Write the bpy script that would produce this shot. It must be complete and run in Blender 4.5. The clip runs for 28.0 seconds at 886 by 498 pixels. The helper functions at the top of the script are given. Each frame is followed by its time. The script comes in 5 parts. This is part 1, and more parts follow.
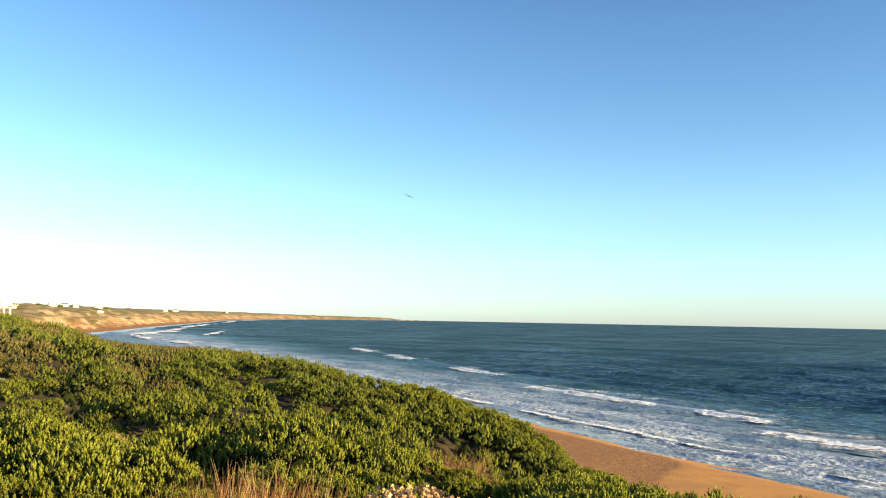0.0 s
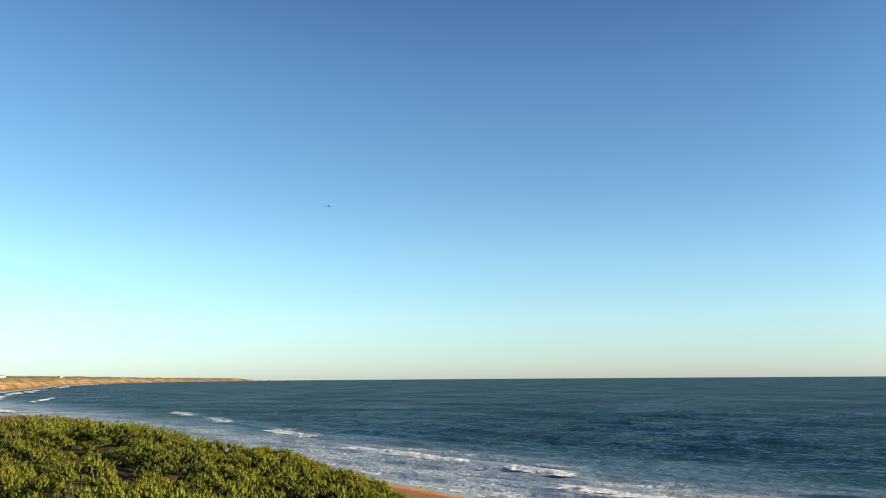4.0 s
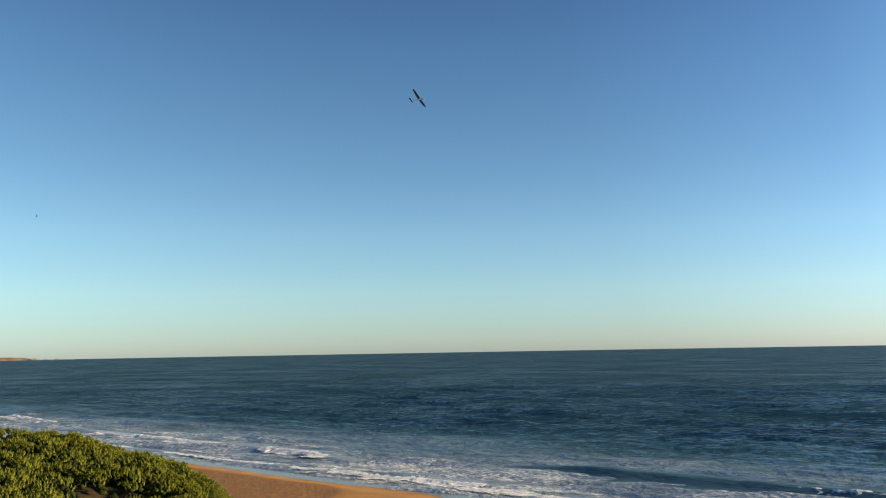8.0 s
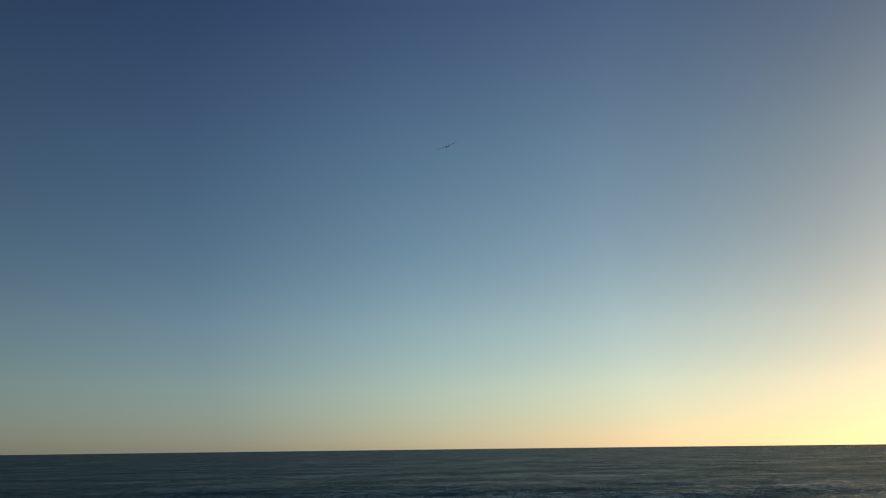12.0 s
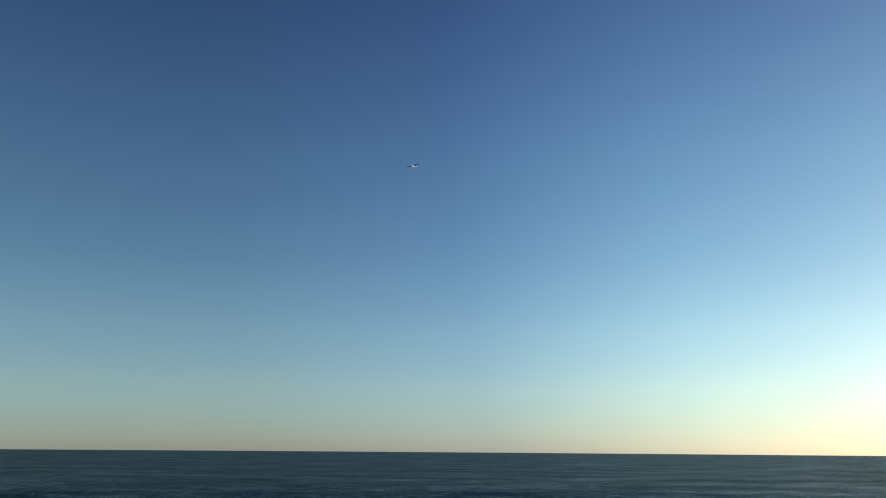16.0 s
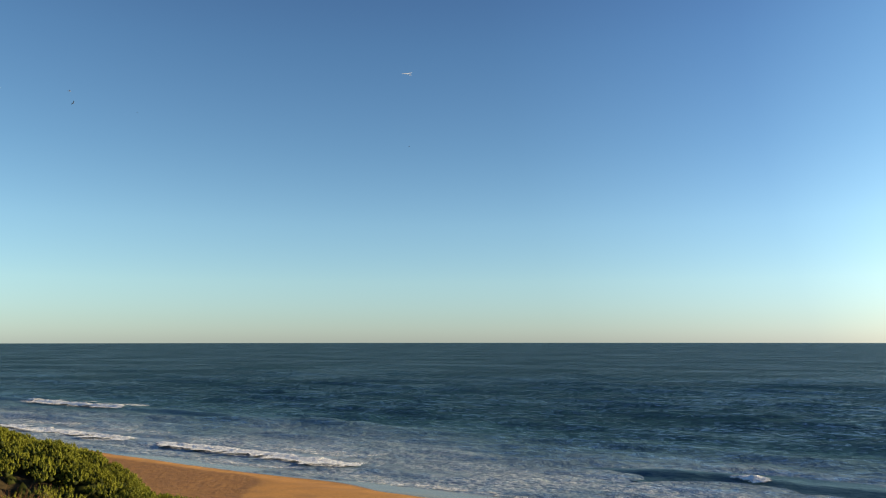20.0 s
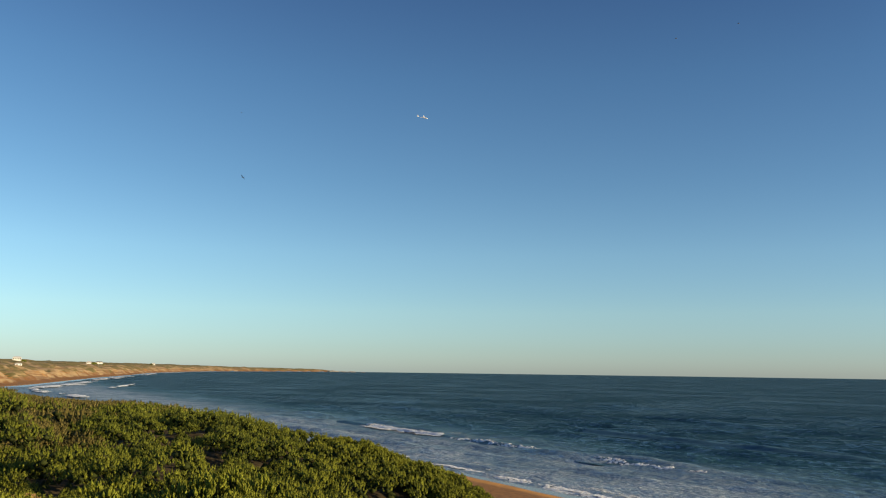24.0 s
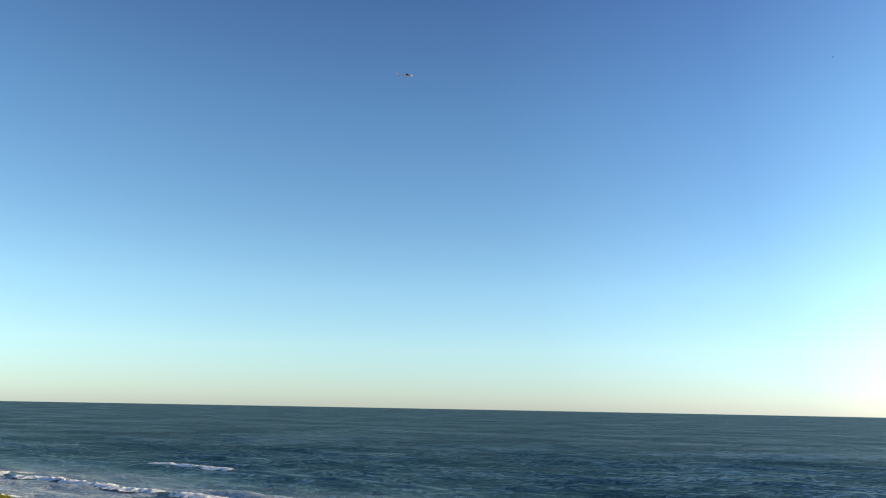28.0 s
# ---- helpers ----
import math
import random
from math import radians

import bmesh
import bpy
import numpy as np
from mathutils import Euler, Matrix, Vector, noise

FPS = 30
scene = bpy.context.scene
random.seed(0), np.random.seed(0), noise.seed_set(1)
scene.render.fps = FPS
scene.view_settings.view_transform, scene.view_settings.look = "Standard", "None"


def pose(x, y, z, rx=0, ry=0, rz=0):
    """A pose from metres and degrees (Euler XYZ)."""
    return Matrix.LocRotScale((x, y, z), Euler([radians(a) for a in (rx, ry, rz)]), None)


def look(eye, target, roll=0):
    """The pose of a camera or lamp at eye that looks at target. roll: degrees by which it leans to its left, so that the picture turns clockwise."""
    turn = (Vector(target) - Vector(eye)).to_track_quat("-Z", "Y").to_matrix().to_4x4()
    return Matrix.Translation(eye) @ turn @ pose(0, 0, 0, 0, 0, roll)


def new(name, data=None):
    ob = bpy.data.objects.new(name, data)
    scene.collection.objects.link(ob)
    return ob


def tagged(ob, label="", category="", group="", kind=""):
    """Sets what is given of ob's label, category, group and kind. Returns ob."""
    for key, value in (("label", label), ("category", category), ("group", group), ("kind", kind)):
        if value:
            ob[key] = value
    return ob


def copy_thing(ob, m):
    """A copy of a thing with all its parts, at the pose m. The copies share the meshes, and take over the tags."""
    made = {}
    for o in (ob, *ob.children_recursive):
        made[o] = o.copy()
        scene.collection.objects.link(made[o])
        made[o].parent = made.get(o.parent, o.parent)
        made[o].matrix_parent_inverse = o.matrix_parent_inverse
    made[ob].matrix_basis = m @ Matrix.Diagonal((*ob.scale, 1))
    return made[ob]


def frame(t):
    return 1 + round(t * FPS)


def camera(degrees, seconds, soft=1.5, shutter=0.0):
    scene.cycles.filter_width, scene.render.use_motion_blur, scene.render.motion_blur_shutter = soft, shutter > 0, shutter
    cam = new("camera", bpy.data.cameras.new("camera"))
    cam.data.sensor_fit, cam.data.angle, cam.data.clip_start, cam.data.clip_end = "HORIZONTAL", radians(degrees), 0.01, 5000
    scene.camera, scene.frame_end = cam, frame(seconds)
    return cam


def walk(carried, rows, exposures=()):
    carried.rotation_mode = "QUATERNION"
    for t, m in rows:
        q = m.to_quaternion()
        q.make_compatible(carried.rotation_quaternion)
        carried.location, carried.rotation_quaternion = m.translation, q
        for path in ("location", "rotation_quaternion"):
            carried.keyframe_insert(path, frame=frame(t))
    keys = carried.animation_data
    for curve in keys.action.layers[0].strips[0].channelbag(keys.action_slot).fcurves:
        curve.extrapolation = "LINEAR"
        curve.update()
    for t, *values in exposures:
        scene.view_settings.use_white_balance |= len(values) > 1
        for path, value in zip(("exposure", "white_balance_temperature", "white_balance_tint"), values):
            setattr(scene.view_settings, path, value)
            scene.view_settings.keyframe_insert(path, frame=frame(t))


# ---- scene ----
EYE = (0.0, 0.0, 16.0)
FOV = 56.9
cam = camera(FOV, 28.0, soft=1.15)
# seconds, turn to the left, tilt up, lean
PATH = [
    (0.0, 0.00, 4.85, 1.05), (0.5, 2.05, 4.00, 0.60), (1.0, 3.88, 3.56, 0.32), (1.5, 3.38, 3.99, 0.42), (2.0, 1.09, 6.12, 0.55),
    (2.5, -0.83, 7.12, 0.52), (3.0, -3.78, 6.59, 0.08), (3.5, -7.26, 6.89, -0.19), (4.0, -10.14, 8.86, -0.41), (4.5, -11.22, 7.99, 0.09),
    (6.5, -18.60, 7.47, -2.29), (7.0, -20.86, 7.92, -1.89), (7.5, -22.37, 7.07, -1.26), (8.0, -23.47, 7.03, -0.99),
    (8.5, -25.68, 7.41, -1.15), (9.0, -30.41, 7.37, -1.00), (9.5, -38.61, 7.50, -1.16), (10.0, -48.20, 8.96, -1.21),
    (10.5, -59.05, 11.16, -1.84), (11.0, -64.04, 12.58, -2.21), (11.5, -65.76, 13.49, -1.01), (12.0, -67.77, 13.58, -0.71),
    (12.5, -68.37, 12.27, -1.21), (14.5, -52.72, 13.92, -0.30), (15.0, -52.55, 15.01, -0.72), (15.5, -51.35, 14.75, 0.06),
    (16.0, -49.11, 13.77, 0.44), (16.5, -45.81, 12.95, 0.62), (17.0, -40.98, 12.83, 1.03), (17.5, -37.92, 13.47, 1.31),
    (18.0, -35.94, 13.23, 1.35), (18.5, -34.23, 11.88, 1.30), (19.0, -33.10, 7.76, 0.49), (19.5, -30.94, 4.79, -0.24),
    (20.0, -28.51, 6.36, -0.03), (20.5, -27.47, 8.19, -0.30), (21.0, -24.53, 10.19, -0.35), (21.5, -18.85, 11.13, -0.52),
    (22.0, -13.40, 10.80, -0.48), (22.5, -8.58, 10.40, -0.56), (24.5, -4.44, 7.54, 0.83), (25.0, -5.77, 6.96, 1.31),
    (25.5, -8.06, 7.42, 1.01), (26.0, -11.75, 9.31, 0.68), (26.5, -14.26, 10.09, 0.94), (27.0, -17.84, 10.66, 1.33),
    (27.5, -21.94, 10.81, 1.31), (28.0, -28.85, 10.88, 1.08),
]
# seconds, stops
EXPOSURES = [(0.0, 1.25, 10100, 4), (1.1, 1.30, 10100, 4), (1.5, 0.87, 10100, 4), (3.0, 0.74, 10100, 4), (4.0, 0.93, 10100, 4), (4.8, 0.85, 10100, 4), (7.0, 0.60, 10100, 4), (9.0, 0.50, 10100, 4), (9.8, 0.2, 10300, 4), (10.5, -0.40, 11200, 5), (11.1, -0.78, 12200, 7),
             (12.0, -0.84, 13300, 8), (14.5, -0.40, 12200, 6), (16.0, -0.08, 10800, 4), (17.0, 0.25, 10100, 4), (18.0, 0.38, 10100, 4), (19.0, 0.28, 10100, 4), (20.0, 0.55, 10100, 4),
             (21.0, 0.70, 10100, 4), (22.0, 0.60, 10100, 4), (24.5, 0.3, 9600, 4), (25.2, 0.3, 9600, 4), (26.0, 0.64, 9900, 4), (26.6, 1.12, 10100, 4), (27.0, 1.18, 10100, 4), (28.0, 0.92, 10100, 4)]


def aim(turn, tilt, lean):
    """Camera pose at the lookout from turn (left of +y), tilt (up) and lean, in degrees."""
    y, p = radians(turn), radians(tilt)
    way = Vector((-math.sin(y) * math.cos(p), math.cos(y) * math.cos(p), math.sin(p)))
    return look(EYE, Vector(EYE) + way, lean)


walk(cam, [(t, aim(a, b, c)) for t, a, b, c in PATH], EXPOSURES)

# ---- world, sun ----
SUN_TURN, SUN_UP = 112.0, 14.5  # degrees clockwise from +y, degrees over the horizon
world = bpy.data.worlds.new("evening_sky")
scene.world = world
world.use_nodes = True
wt = world.node_tree
sky = wt.nodes.new("ShaderNodeTexSky")
sky.sky_type = "NISHITA"
sky.sun_disc = False
sky.sun_elevation, sky.sun_rotation = radians(SUN_UP), radians(SUN_TURN)
sky.altitude, sky.air_density, sky.dust_density, sky.ozone_density = 10.0, 0.80, 0.30, 6.5
wt.nodes["Background"].inputs["Strength"].default_value = 0.15
to_sun = Vector((math.sin(radians(SUN_TURN)) * math.cos(radians(SUN_UP)),
                 math.cos(radians(SUN_TURN)) * math.cos(radians(SUN_UP)), math.sin(radians(SUN_UP))))


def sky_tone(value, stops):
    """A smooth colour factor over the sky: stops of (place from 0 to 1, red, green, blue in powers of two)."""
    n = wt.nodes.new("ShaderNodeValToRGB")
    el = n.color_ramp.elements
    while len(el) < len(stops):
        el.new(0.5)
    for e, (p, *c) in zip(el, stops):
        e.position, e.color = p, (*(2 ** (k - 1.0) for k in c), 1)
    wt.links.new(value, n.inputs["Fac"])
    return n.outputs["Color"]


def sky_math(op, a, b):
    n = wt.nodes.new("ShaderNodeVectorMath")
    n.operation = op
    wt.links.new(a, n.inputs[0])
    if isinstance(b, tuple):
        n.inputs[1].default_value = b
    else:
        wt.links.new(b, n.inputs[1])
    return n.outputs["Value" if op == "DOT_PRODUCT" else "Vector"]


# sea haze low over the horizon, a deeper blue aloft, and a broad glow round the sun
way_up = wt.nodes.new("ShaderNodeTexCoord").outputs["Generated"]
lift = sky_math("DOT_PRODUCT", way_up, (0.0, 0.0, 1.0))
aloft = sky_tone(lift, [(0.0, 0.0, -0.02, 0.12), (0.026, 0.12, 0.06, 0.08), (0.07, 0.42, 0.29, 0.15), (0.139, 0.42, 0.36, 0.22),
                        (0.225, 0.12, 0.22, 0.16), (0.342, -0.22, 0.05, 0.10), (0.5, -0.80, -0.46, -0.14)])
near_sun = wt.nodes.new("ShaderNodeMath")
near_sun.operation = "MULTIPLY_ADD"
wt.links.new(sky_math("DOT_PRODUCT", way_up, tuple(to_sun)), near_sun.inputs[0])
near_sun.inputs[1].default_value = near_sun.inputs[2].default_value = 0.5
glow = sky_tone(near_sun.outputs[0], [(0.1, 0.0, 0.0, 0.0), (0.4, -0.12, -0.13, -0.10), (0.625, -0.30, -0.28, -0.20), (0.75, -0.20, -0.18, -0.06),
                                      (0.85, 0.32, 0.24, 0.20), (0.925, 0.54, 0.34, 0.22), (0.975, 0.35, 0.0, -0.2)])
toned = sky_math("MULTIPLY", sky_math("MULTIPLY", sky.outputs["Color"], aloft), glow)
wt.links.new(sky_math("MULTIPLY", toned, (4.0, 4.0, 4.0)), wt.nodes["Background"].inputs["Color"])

sun = new("sun", bpy.data.lights.new("sun", "SUN"))
sun.data.energy, sun.data.angle, sun.data.color = 5.0, radians(0.5), (1.0, 0.89, 0.74)
sun.matrix_world = look((0, 0, 300), Vector((0, 0, 300)) - to_sun)


# ---- materials ----
def material(name, rough=0.8, spec=0.3, metal=0.0):
    m = bpy.data.materials.new(name)
    m.use_nodes = True
    b = m.node_tree.nodes["Principled BSDF"]
    b.inputs["Roughness"].default_value = rough
    b.inputs["Specular IOR Level"].default_value = spec
    b.inputs["Metallic"].default_value = metal
    return m, m.node_tree, b


def node(nt, kind, **values):
    n = nt.nodes.new(kind)
    for k, v in values.items():
        if k in n.inputs:
            n.inputs[k].default_value = v
    return n


def noise_tex(nt, vec, scale, detail=4.0, rough=0.55):
    n = node(nt, "ShaderNodeTexNoise", Scale=scale, Detail=detail, Roughness=rough)
    if vec is not None:
        nt.links.new(vec, n.inputs["Vector"])
    return n.outputs["Fac"]


def ramp(nt, fac, stops):
    n = nt.nodes.new("ShaderNodeValToRGB")
    el = n.color_ramp.elements
    while len(el) < len(stops):
        el.new(0.5)
    for e, (p, c) in zip(el, stops):
        e.position, e.color = p, (c if len(c) == 4 else (*c, 1))
    nt.links.new(fac, n.inputs["Fac"])
    return n.outputs["Color"]


def mixed(nt, fac, a, b, blend="MIX"):
    n = nt.nodes.new("ShaderNodeMix")
    n.data_type, n.blend_type = "RGBA", blend
    for sock, v in ((n.inputs["Factor"], fac), (n.inputs["A"], a), (n.inputs["B"], b)):
        if isinstance(v, (int, float)):
            sock.default_value = v
        elif isinstance(v, tuple):
            sock.default_value = (*v, 1)
        else:
            nt.links.new(v, sock)
    return n.outputs["Result"]


def sums(nt, op, a, b=0.0, c=None, clamp=False):
    n = nt.nodes.new("ShaderNodeMath")
    n.operation, n.use_clamp = op, clamp
    for i, v in enumerate((a, b, c)):
        if v is None:
            continue
        if isinstance(v, (int, float)):
            n.inputs[i].default_value = v
        else:
            nt.links.new(v, n.inputs[i])
    return n.outputs[0]


def stepped(nt, v, lo, hi):
    n = nt.nodes.new("ShaderNodeMapRange")
    n.interpolation_type = "SMOOTHSTEP"
    n.inputs["From Min"].default_value, n.inputs["From Max"].default_value = lo, hi
    nt.links.new(v, n.inputs["Value"])
    return n.outputs["Result"]


def bumped(nt, bsdf, height, strength=0.5, dist=0.05, normal=None):
    n = nt.nodes.new("ShaderNodeBump")
    n.inputs["Strength"].default_value, n.inputs["Distance"].default_value = strength, dist
    nt.links.new(height, n.inputs["Height"])
    if normal is not None:
        nt.links.new(normal, n.inputs["Normal"])
    if bsdf is not None:
        nt.links.new(n.outputs["Normal"], bsdf.inputs["Normal"])
    return n.outputs["Normal"]


def position(nt):
    return nt.nodes.new("ShaderNodeNewGeometry").outputs["Position"]


def in_object(nt):
    return nt.nodes.new("ShaderNodeTexCoord").outputs["Object"]


def stretched(nt, vec, sx, sy, sz, turn=0.0):
    r = nt.nodes.new("ShaderNodeMapping")
    r.inputs["Rotation"].default_value = (0, 0, radians(turn))
    nt.links.new(vec, r.inputs["Vector"])
    n = nt.nodes.new("ShaderNodeMapping")
    n.inputs["Scale"].default_value = (sx, sy, sz)
    nt.links.new(r.outputs["Vector"], n.inputs["Vector"])
    return n.outputs["Vector"]


def attribute(nt, name):
    n = nt.nodes.new("ShaderNodeAttribute")
    n.attribute_name = name
    return n.outputs["Fac"]


# shore: a point on the near waterline, the way out to sea and the way along the beach
SHORE = Vector((36.0, 89.0))
OUT = Vector((0.894, 0.447))
ALONG = Vector((-0.447, 0.894))
WIND = Vector((0.60, 0.80))  # where the wind chop comes from


def seaward(nt, pos):
    """Metres out to sea from the straight near waterline."""
    n = nt.nodes.new("ShaderNodeVectorMath")
    n.operation = "DOT_PRODUCT"
    nt.links.new(pos, n.inputs[0])
    n.inputs[1].default_value = (OUT.x, OUT.y, 0)
    return sums(nt, "SUBTRACT", n.outputs["Value"], SHORE.dot(OUT))


def ground_material():
    m, nt, b = material("dune_ground", 0.9, 0.15)
    p = position(nt)
    d = attribute(nt, "inland")
    green = attribute(nt, "cover")
    slope = attribute(nt, "steep")
    fine = noise_tex(nt, p, 3.0, 6)
    broad = noise_tex(nt, p, 0.035, 5)
    mid = noise_tex(nt, p, 0.25, 5)
    dry = ramp(nt, fine, [(0.3, (0.42, 0.195, 0.064)), (0.7, (0.56, 0.275, 0.092))])
    dry = mixed(nt, stepped(nt, mid, 0.35, 0.7), dry, (0.36, 0.180, 0.072))
    # trodden sand behind the berm, the shade of its prints painted darker brown
    trod_shade = sums(nt, "MULTIPLY", stepped(nt, attribute(nt, "trodden"), 0.25, 0.75), sums(nt, "MULTIPLY_ADD", stepped(nt, noise_tex(nt, p, 1.3, 6, 0.7), 0.38, 0.62), 0.45, 0.55))
    dry = mixed(nt, trod_shade, dry, (0.245, 0.122, 0.058))
    wet = (0.15, 0.10, 0.065)
    wash = attribute(nt, "wash")
    wobble = sums(nt, "MULTIPLY_ADD", mid, 0.9, wash)
    wetness = sums(nt, "SUBTRACT", 1.0, stepped(nt, wobble, 0.1, 1.1))
    sand = mixed(nt, wetness, dry, wet)
    grass = ramp(nt, broad, [(0.3, (0.15, 0.130, 0.050)), (0.48, (0.26, 0.195, 0.080)), (0.7, (0.36, 0.25, 0.11))])
    grass = mixed(nt, sums(nt, "MULTIPLY", stepped(nt, mid, 0.5, 0.62), 0.5), grass, (0.13, 0.115, 0.045))
    spots = noise_tex(nt, p, 0.06, 5, 0.65)
    grass = mixed(nt, sums(nt, "MULTIPLY", stepped(nt, spots, 0.54, 0.62), 0.75), grass, (0.095, 0.088, 0.036))
    # leaf litter under the scrub, darkened in colour for shade between the bushes
    litter_shade = ramp(nt, fine, [(0.35, (0.030, 0.024, 0.014)), (0.7, (0.085, 0.062, 0.034))])
    grass = mixed(nt, attribute(nt, "litter_shade"), grass, litter_shade)
    patch = sums(nt, "MULTIPLY_ADD", sums(nt, "SUBTRACT", mid, 0.5), 1.4, green)
    col = mixed(nt, stepped(nt, patch, 0.35, 0.65), sand, grass)
    bare = ramp(nt, mid, [(0.3, (0.44, 0.275, 0.135)), (0.7, (0.56, 0.40, 0.22))])
    scar = sums(nt, "MULTIPLY", stepped(nt, slope, 0.22, 0.42), stepped(nt, broad, 0.36, 0.50))
    band = noise_tex(nt, stretched(nt, p, 0.012, 0.012, 0.35), 1.0, 4, 0.6)
    bare = mixed(nt, stepped(nt, band, 0.45, 0.6), bare, (0.30, 0.17, 0.09))
    col = mixed(nt, sums(nt, "MULTIPLY", scar, sums(nt, "SUBTRACT", 1.0, attribute(nt, "litter_shade"))), col, bare)
    nt.links.new(col, b.inputs["Base Color"])
    nt.links.new(sums(nt, "MULTIPLY_ADD", wetness, -0.72, 0.92), b.inputs["Roughness"])
    nt.links.new(sums(nt, "MULTIPLY_ADD", wetness, 0.40, 0.10), b.inputs["Specular IOR Level"])
    pits = node(nt, "ShaderNodeTexVoronoi", Scale=1.7)
    nt.links.new(p, pits.inputs["Vector"])
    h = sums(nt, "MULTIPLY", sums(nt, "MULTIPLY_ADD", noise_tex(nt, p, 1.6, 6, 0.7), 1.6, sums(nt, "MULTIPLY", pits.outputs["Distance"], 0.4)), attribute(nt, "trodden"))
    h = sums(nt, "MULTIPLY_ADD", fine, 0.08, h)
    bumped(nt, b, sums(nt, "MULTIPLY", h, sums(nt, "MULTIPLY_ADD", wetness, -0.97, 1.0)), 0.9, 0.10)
    return m


def cloud_of(nt, vec):
    """Broad uneven patches in the surf."""
    return noise_tex(nt, stretched(nt, vec, 1.0, 0.45, 1.0, -26.6), 0.06, 4, 0.6)


def water_material():
    m, nt, b = material("sea_water", 0.7, 0.0)
    p, o = position(nt), in_object(nt)
    s = seaward(nt, p)
    small = noise_tex(nt, stretched(nt, o, 1.0, 0.6, 1.0, -53.0), 1.5, 6, 0.62)
    mid = noise_tex(nt, stretched(nt, o, 1.0, 0.55, 1.0, -53.0), 0.40, 5, 0.58)
    huge = noise_tex(nt, stretched(nt, o, 1.0, 0.4, 1.0, -30.0), 0.010, 4, 0.55)
    deep = ramp(nt, mid, [(0.35, (0.005, 0.028, 0.043)), (0.65, (0.012, 0.052, 0.069))])
    deep = mixed(nt, sums(nt, "MULTIPLY", stepped(nt, huge, 0.42, 0.62), 0.4), deep, (0.004, 0.025, 0.042))
    # crests of the chop near by, and broader cat's-paws far out
    chop = noise_tex(nt, stretched(nt, o, 1.0, 0.34, 1.0, -48.0), 2.1, 5, 0.64)
    ripple = noise_tex(nt, stretched(nt, o, 1.0, 0.26, 1.0, -44.0), 0.62, 5, 0.64)
    paws = noise_tex(nt, stretched(nt, o, 1.0, 0.6, 1.0, -50.0), 0.022, 9, 0.72)
    crest = sums(nt, "MULTIPLY_ADD", chop, 0.62, sums(nt, "MULTIPLY_ADD", ripple, 0.34, sums(nt, "MULTIPLY", paws, 0.30)))
    # painted glints on the crests: noise lightens the base colour and raises the gloss
    crest_glint = stepped(nt, crest, 0.615, 0.735)
    deep = mixed(nt, sums(nt, "MULTIPLY", crest_glint, 0.5), deep, (0.030, 0.085, 0.100))
    cloud = cloud_of(nt, o)
    drift = sums(nt, "MULTIPLY_ADD", cloud, 44.0, s)
    # the same crest highlight, put into the colour of the shallows
    sandy = ramp(nt, crest, [(0.57, (0.020, 0.085, 0.112)), (0.74, (0.065, 0.155, 0.185))])
    col = mixed(nt, stepped(nt, drift, 104.0, 50.0), deep, sandy)
    # milky, aerated water where the waves have broken
    milk = sums(nt, "MULTIPLY", stepped(nt, drift, 80.0, 36.0), sums(nt, "MULTIPLY_ADD", stepped(nt, mid, 0.3, 0.65), 0.3, 0.7))
    col = mixed(nt, milk, col, (0.155, 0.225, 0.285))
    # lace of foam: warped cells, thick in some patches and gone in others
    warp = node(nt, "ShaderNodeTexNoise", Scale=0.5, Detail=3.0)
    nt.links.new(o, warp.inputs["Vector"])
    bent = nt.nodes.new("ShaderNodeVectorMath")
    bent.operation = "MULTIPLY_ADD"
    nt.links.new(warp.outputs["Color"], bent.inputs[0])
    bent.inputs[1].default_value = (2.4, 2.4, 0.0)
    nt.links.new(stretched(nt, o, 1.0, 0.8, 1.0, -26.6), bent.inputs[2])
    cells = node(nt, "ShaderNodeTexVoronoi", Scale=1.3)
    cells.feature = "DISTANCE_TO_EDGE"
    nt.links.new(bent.outputs["Vector"], cells.inputs["Vector"])
    net = sums(nt, "SUBTRACT", 1.0, stepped(nt, cells.outputs["Distance"], 0.02, 0.16))
    lace = stepped(nt, noise_tex(nt, stretched(nt, o, 1.0, 0.9, 1.0, -26.6), 1.5, 9, 0.74), 0.48, 0.57)
    patchy = stepped(nt, noise_tex(nt, stretched(nt, o, 1.0, 0.5, 1.0, -26.6), 0.11, 4, 0.62), 0.40, 0.58)
    amount = sums(nt, "MULTIPLY", sums(nt, "MULTIPLY", stepped(nt, drift, 64.0, 33.0), stepped(nt, s, -14.0, -2.0)), sums(nt, "MULTIPLY_ADD", patchy, 0.8, 0.2))
    amount = sums(nt, "MULTIPLY", amount, sums(nt, "MULTIPLY_ADD", stepped(nt, seaward(nt, o), 52.0, 34.0), 0.45, 0.55))
    foam = sums(nt, "MULTIPLY", amount, sums(nt, "MULTIPLY_ADD", net, 0.34, sums(nt, "MULTIPLY_ADD", lace, 0.62, 0.0)), None, True)
    col = mixed(nt, foam, col, (0.74, 0.76, 0.77))
    nt.links.new(col, b.inputs["Base Color"])
    n2 = bumped(nt, None, mid, 1.0, 1.1)
    n3 = bumped(nt, b, small, 1.0, 0.30, n2)
    gloss = nt.nodes.new("ShaderNodeBsdfGlossy")
    gloss.inputs["Roughness"].default_value = 0.14
    gloss.inputs["Color"].default_value = (0.86, 0.94, 1.0, 1)
    nt.links.new(n3, gloss.inputs["Normal"])
    # a rough sea shows only part of a mirror's sheen, in glints and cat's-paws, and foam none
    sheen = nt.nodes.new("ShaderNodeFresnel")
    sheen.inputs["IOR"].default_value = 1.33
